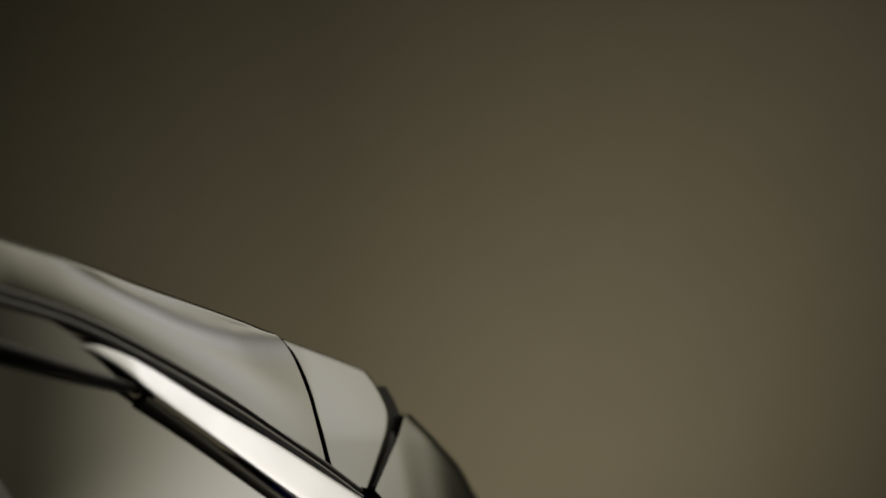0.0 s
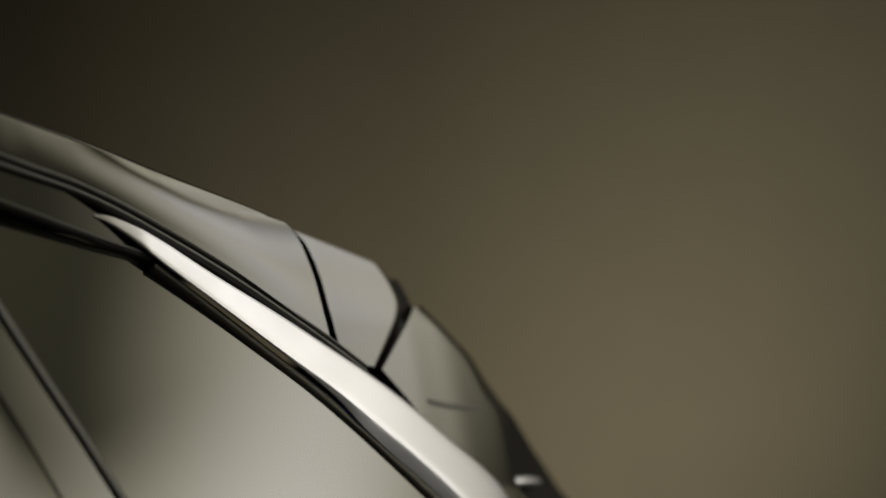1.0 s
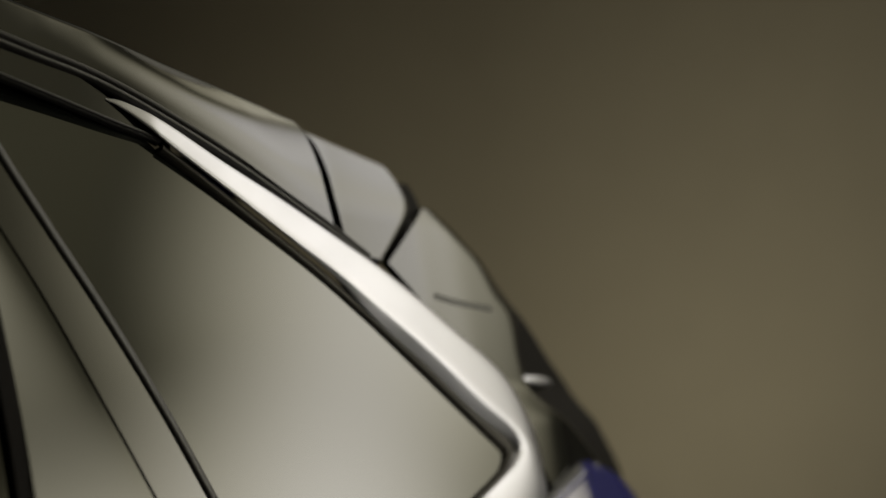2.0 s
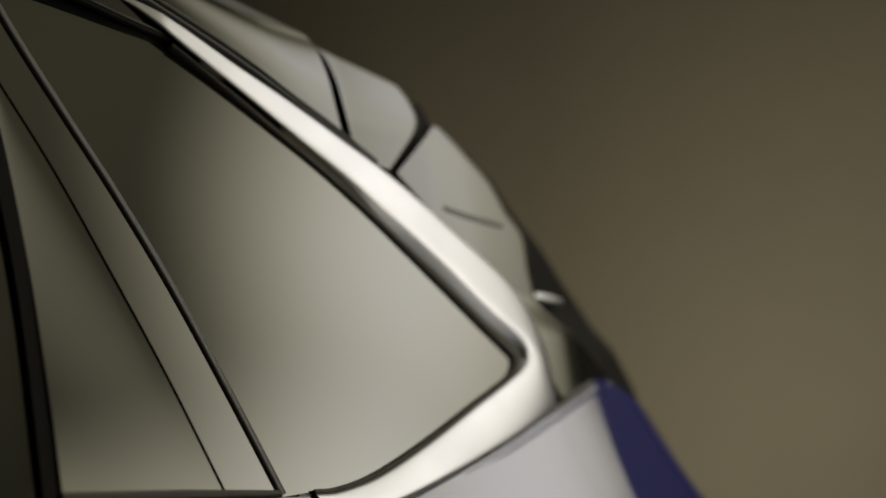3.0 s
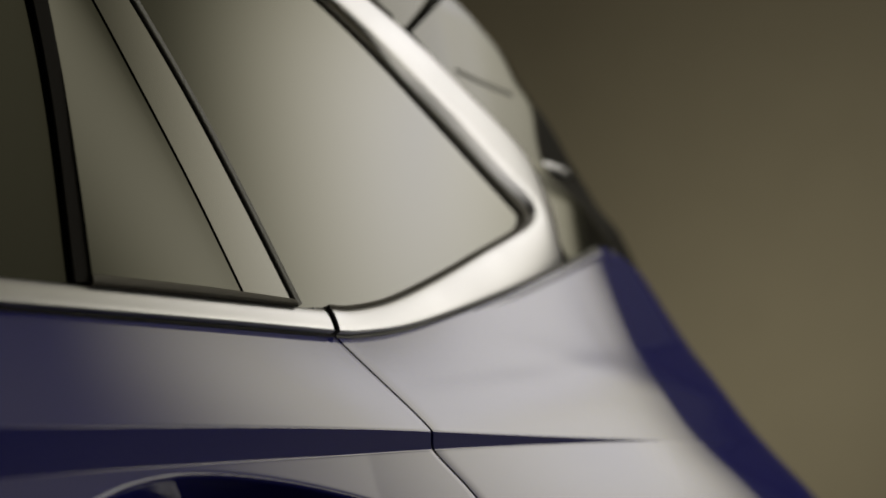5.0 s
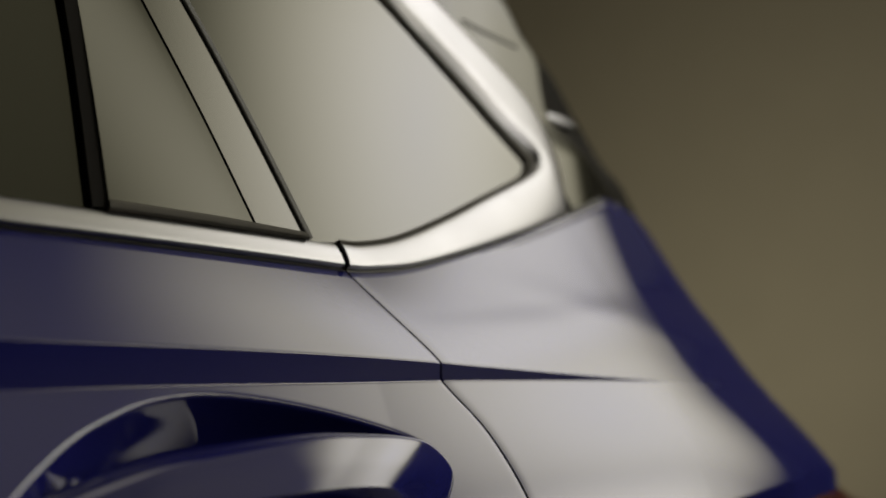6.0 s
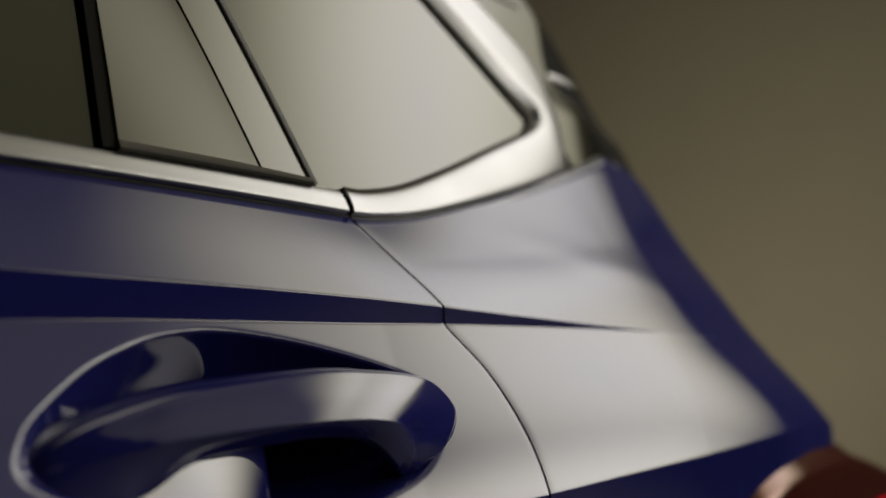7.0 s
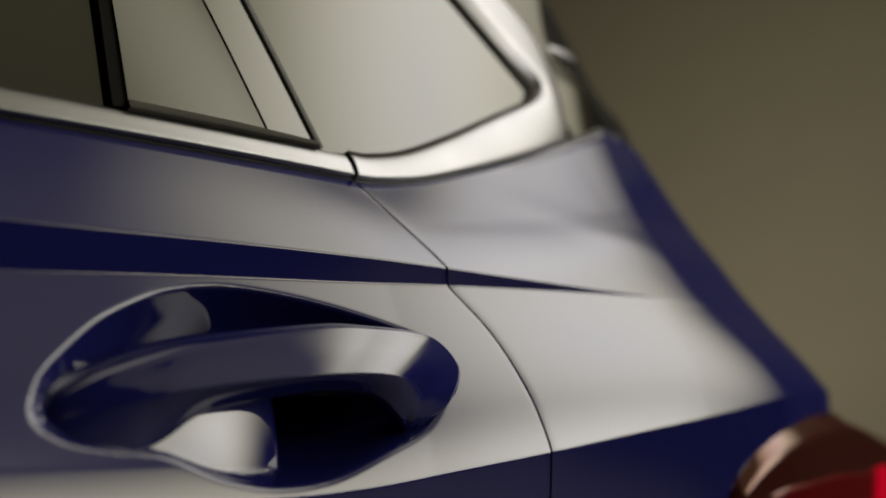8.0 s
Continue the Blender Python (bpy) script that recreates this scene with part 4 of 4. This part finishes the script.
both("belt_trim", sheet(ribbon([even(fl, 30), even(fh, 30)], [[*FACE, (1.0, 0.001), (1.0, -0.003)]], 30), 0.002), CHROME, car)


def across(name, rows, mat, label="", thick=0.006):
    """A skin from flank to flank through (x, half width, z, crown) rows, in order along the car."""
    P = [[(x - c * (1 - w * w) * 0.9, h * w, z + c * (1 - w * w)) for w in np.linspace(-1, 1, 24)] for x, h, z, c in rows]
    mesh_part(name, *sheet(np.array(P), thick, inward=(0, 0, -1)), mat, car, label)


across("windscreen", [(-2.40, 0.73, 1.04, 0.03), (-2.2, 0.735, 1.14, 0.035), (-1.95, 0.725, 1.25, 0.04), (-1.76, 0.715, 1.345, 0.045)], GLASS)
across("bonnet", [(-3.42, 0.70, 0.78, 0.02), (-3.35, 0.715, 0.86, 0.03), (-3.1, 0.74, 0.94, 0.035), (-2.7, 0.76, 0.99, 0.035), (-2.40, 0.755, 1.02, 0.035)], PAINT)
across("front_bumper", [(-3.36, 0.70, 0.27, -0.05), (-3.46, 0.70, 0.45, -0.05), (-3.47, 0.70, 0.62, -0.05), (-3.43, 0.70, 0.775, -0.03)], PAINT)
gate_rows = [*curve([(0.37, 0.62, 1.100, -0.02), (0.415, 0.62, 1.02, -0.02), (0.458, 0.62, 0.94, -0.02), (0.49, 0.62, 0.893, -0.02)], 24),
             *curve([(0.505, 0.618, 0.886, -0.02), (0.60, 0.61, 0.872, -0.02), (0.655, 0.60, 0.850, -0.02), (0.675, 0.60, 0.80, -0.02), (0.68, 0.60, 0.7, -0.02)], 24)]
across("tailgate", gate_rows[::-1], PAINT)
across("rear_bumper", [(0.70, 0.64, 0.70, -0.02), (0.715, 0.64, 0.5, -0.02), (0.67, 0.64, 0.27, -0.02)][::-1], PAINT)
box("underbody", (3.9, 1.36, 0.3), pose(-1.42, 0, 0.46), CAVITY, car, bevel=0.03)
box("cabin_lining", (2.0, 1.20, 0.42), pose(-0.95, 0, 0.82), CAVITY, car, bevel=0.05)


def wheel(x, y):
    hub = new("wheel")
    hub.parent = car
    profile = [(0.20, -0.10), (0.225, -0.112), (0.30, -0.115), (0.325, -0.10), (0.335, -0.06), (0.335, 0.06), (0.325, 0.10), (0.30, 0.115), (0.225, 0.112), (0.20, 0.10)]
    rings = []
    for k in range(56):
        a = 2 * math.pi * k / 56
        rings.append([(x + r * math.sin(a), y + w, 0.335 - r * math.cos(a)) for r, w in profile])
    verts = [v for r in rings for v in r]
    q = len(profile)
    faces = [(i * q + j, i * q + (j + 1) % q, ((i + 1) % 56) * q + (j + 1) % q, ((i + 1) % 56) * q + j) for i in range(56) for j in range(q)]
    mesh_part("tyre", verts, faces, TYRE, hub)
    out = -1 if y < 0 else 1
    bm = bmesh.new()
    bmesh.ops.create_cone(bm, cap_ends=True, segments=40, radius1=0.205, radius2=0.19, depth=0.14)
    bmesh.ops.transform(bm, matrix=pose(x, y, 0.335, 90 * out, 0, 0), verts=bm.verts)
    part("rim", bm, CAVITY, hub)
    for k in range(10):
        a = 36 * k
        bm = bmesh.new()
        bmesh.ops.create_cube(bm, size=1)
        bmesh.ops.scale(bm, vec=(0.028, 0.02, 0.19), verts=bm.verts)
        bmesh.ops.translate(bm, vec=(0, 0, 0.105), verts=bm.verts)
        bmesh.ops.transform(bm, matrix=Matrix.Translation((x, y + out * 0.085, 0.335)) @ pose(0, 0, 0, 0, a, 0), verts=bm.verts)
        part("spoke", bm, ALLOY, hub)


for wx in ARCHES:
    for wy in (-0.735, 0.735):
        wheel(wx, wy)



# pieces that belong to a part of the car hang under it, each on its own side
def hang(piece, owner):
    for ob in [o for o in car.children if o.name.split(".")[0] == piece]:
        side = ob.data.vertices[0].co.y > 0
        for part_ob in car.children:
            if part_ob.name.split(".")[0] == owner and (part_ob.data.vertices[0].co.y > 0) == side:
                ob.parent = part_ob
                break


for piece, owner in (("door_handle", "rear_door"), ("shut_line_seal", "rear_door"), ("door_edge_seal", "door_frame_panel"), ("window_seal", "door_light"), ("quarter_window_seal", "quarter_window"),
                     ("belt_trim_gasket", "belt_trim"), ("quarter_trim_gasket", "quarter_window_trim"), ("trim_joint", "quarter_window_trim"), ("window_frame_seal", "window_frame"), ("roof_seal", "roof"),
                     ("panel_lip", "quarter_panel"), ("pillar_joint", "rear_pillar_panel"), ("pillar_clip", "tailgate_flap"), ("roof_joint", "roof"), ("spoiler_joint", "roof_spoiler"),
                     ("reflector", "tail_lamp"), ("light_guide", "tail_lamp")):
    hang(piece, owner)

# ---- studio ----
def studio():
    """Floor and backdrop in one room: the backdrop sweeps up from the floor with a wide cove."""
    xs, ys = (-6.0, 7.0), (-7.0, 8.2)
    box("floor", (13.4, 15.8, 0.1), pose(0.5, 0.7, -0.05), FLOOR, bevel=0)
    tagged(bpy.data.objects["floor"], "dark grey painted studio floor", "floor", kind="structure")
    line = [(xs[0], ys[1]), (4.2, ys[1])]
    line += [(4.2 + 2.6 * math.sin(a), ys[1] - 2.6 * (1 - math.cos(a))) for a in np.linspace(0, math.pi / 2, 24)[1:]]
    line += [(6.8, ys[0])]
    prof = [(0.5 - 0.5 * math.sin(a), 0.5 - 0.5 * math.cos(a)) for a in np.linspace(0, math.pi / 2, 10)] + [(0, 1.5), (0, 3.0), (0, 4.6), (0, 5.89)]
    line = np.array(line)
    nrm = []
    for i in range(len(line)):
        d = line[min(i + 1, len(line) - 1)] - line[max(i - 1, 0)]
        d = d / np.linalg.norm(d)
        nrm.append((d[1], -d[0]))
    P = [[(line[i][0] + nrm[i][0] * o, line[i][1] + nrm[i][1] * o, z + 0.004) for o, z in prof] for i in range(len(line))]
    ob = mesh_part("backdrop", *sheet(np.array(P), 0.08), WALL)
    tagged(ob, "seamless taupe studio backdrop curving round", "backdrop", kind="structure")
    for nm, size, m in (("wall_west", (0.1, 15.5, 5.9), pose(-6.1, 0.7, 2.95)), ("wall_south", (12.9, 0.1, 5.9), pose(0.4, -7.1, 2.95))):
        box(nm, size, m, DARK, bevel=0)
        tagged(bpy.data.objects[nm], "dark matt studio wall", "wall", kind="structure")
    box("ceiling", (13.4, 15.8, 0.1), pose(0.5, 0.7, 5.96), DARK, bevel=0)
    tagged(bpy.data.objects["ceiling"], "dark matt studio ceiling", "ceiling", kind="structure")


DARK = material("black_studio_wall", (0.05, 0.046, 0.04), 0.9, grain=0.2, grain_scale=3)
studio()


def softbox(m, shift, sx, sy, mat, label):
    """A framed silk on a pole, lit from behind; shift moves the frame sideways against the hot spot."""
    base = tagged(new("softbox"), label, "softbox")
    silk = mesh_part("silk", [(shift[0] + a * sx / 2, shift[1] + b * sy / 2, 0) for a, b in ((-1, -1), (1, -1), (1, 1), (-1, 1))], [(0, 3, 2, 1)], mat, base, "glowing white diffusion silk", smooth=False)
    silk.matrix_local = m
    for a, b, w in (((-1, 1), (1, 1), 0), ((-1, -1), (1, -1), 0), ((-1, -1), (-1, 1), 1), ((1, -1), (1, 1), 1)):
        size = (sx + 0.05, 0.05, 0.05) if not w else (0.05, sy + 0.05, 0.05)
        mid = (shift[0] + (a[0] + b[0]) / 4 * sx, shift[1] + (a[1] + b[1]) / 4 * sy, 0.03)
        f = box("frame_bar", size, Matrix.Translation(mid), FRAME, base)
        f.matrix_local = m
    back = box("back_panel", (sx, sy, 0.02), Matrix.Translation((*shift, 0.07)), FRAME, base, bevel=0)
    back.matrix_local = m
    c = m.translation
    tube("stand_pole", (c[0], c[1], 5.91), m @ Vector((0, 0, 0.08)), 0.03, FRAME, base)
    return base


SILK_STRIP = glowing("strip_silk", (1.0, 0.96, 0.885), 4.5, ((0.013, -0.114), 1.43, 2.57, 0.913), 0.0, "SPHERICAL", 1.6, edge=(1.0, 0.915, 0.55), others=(((-0.65, -2.52), 1.9, 1.91, 0.5, 4.4), ((-1.72, 0.54), 5.0, 3.2, 1.0, 0.34), ((0.62, 0.95), 0.85, 0.70, 0.7, 1.02), ((1.50, 1.75), 1.0, 0.95, 0.6, 1.9)))
softbox(Matrix(((0.627, -0.288, 0.725, 2.37), (0.719, 0.568, -0.402, -2.04), (-0.296, 0.770, 0.559, 2.84), (0, 0, 0, 1))), (-0.85, -0.05), 5.7, 5.0, SILK_STRIP,
        "tall leaning white softbox silk beside the car's rear")
SILK_TOP = glowing("top_silk", (1.0, 0.93, 0.82), 1.35, ((0.0, 0.0), 2.6, 1.6, 1.0), 0.0, "SPHERICAL")
softbox(pose(-0.4, -1.2, 5.0), (0.0, 0.0), 5.0, 3.0, SILK_TOP, "wide dim white overhead silk hung above the car")
SILK_TAIL = glowing("tail_silk", (1.0, 0.95, 0.80), 0.55, ((0.3, -0.5), 2.6, 2.2, 0.9), 0.0, "SPHERICAL", edge=(1.0, 0.92, 0.66))
softbox(pose(3.3, 1.0, 4.9), (0.0, 0.0), 4.5, 4.0, SILK_TAIL, "wide dim overhead silk hung behind the car")
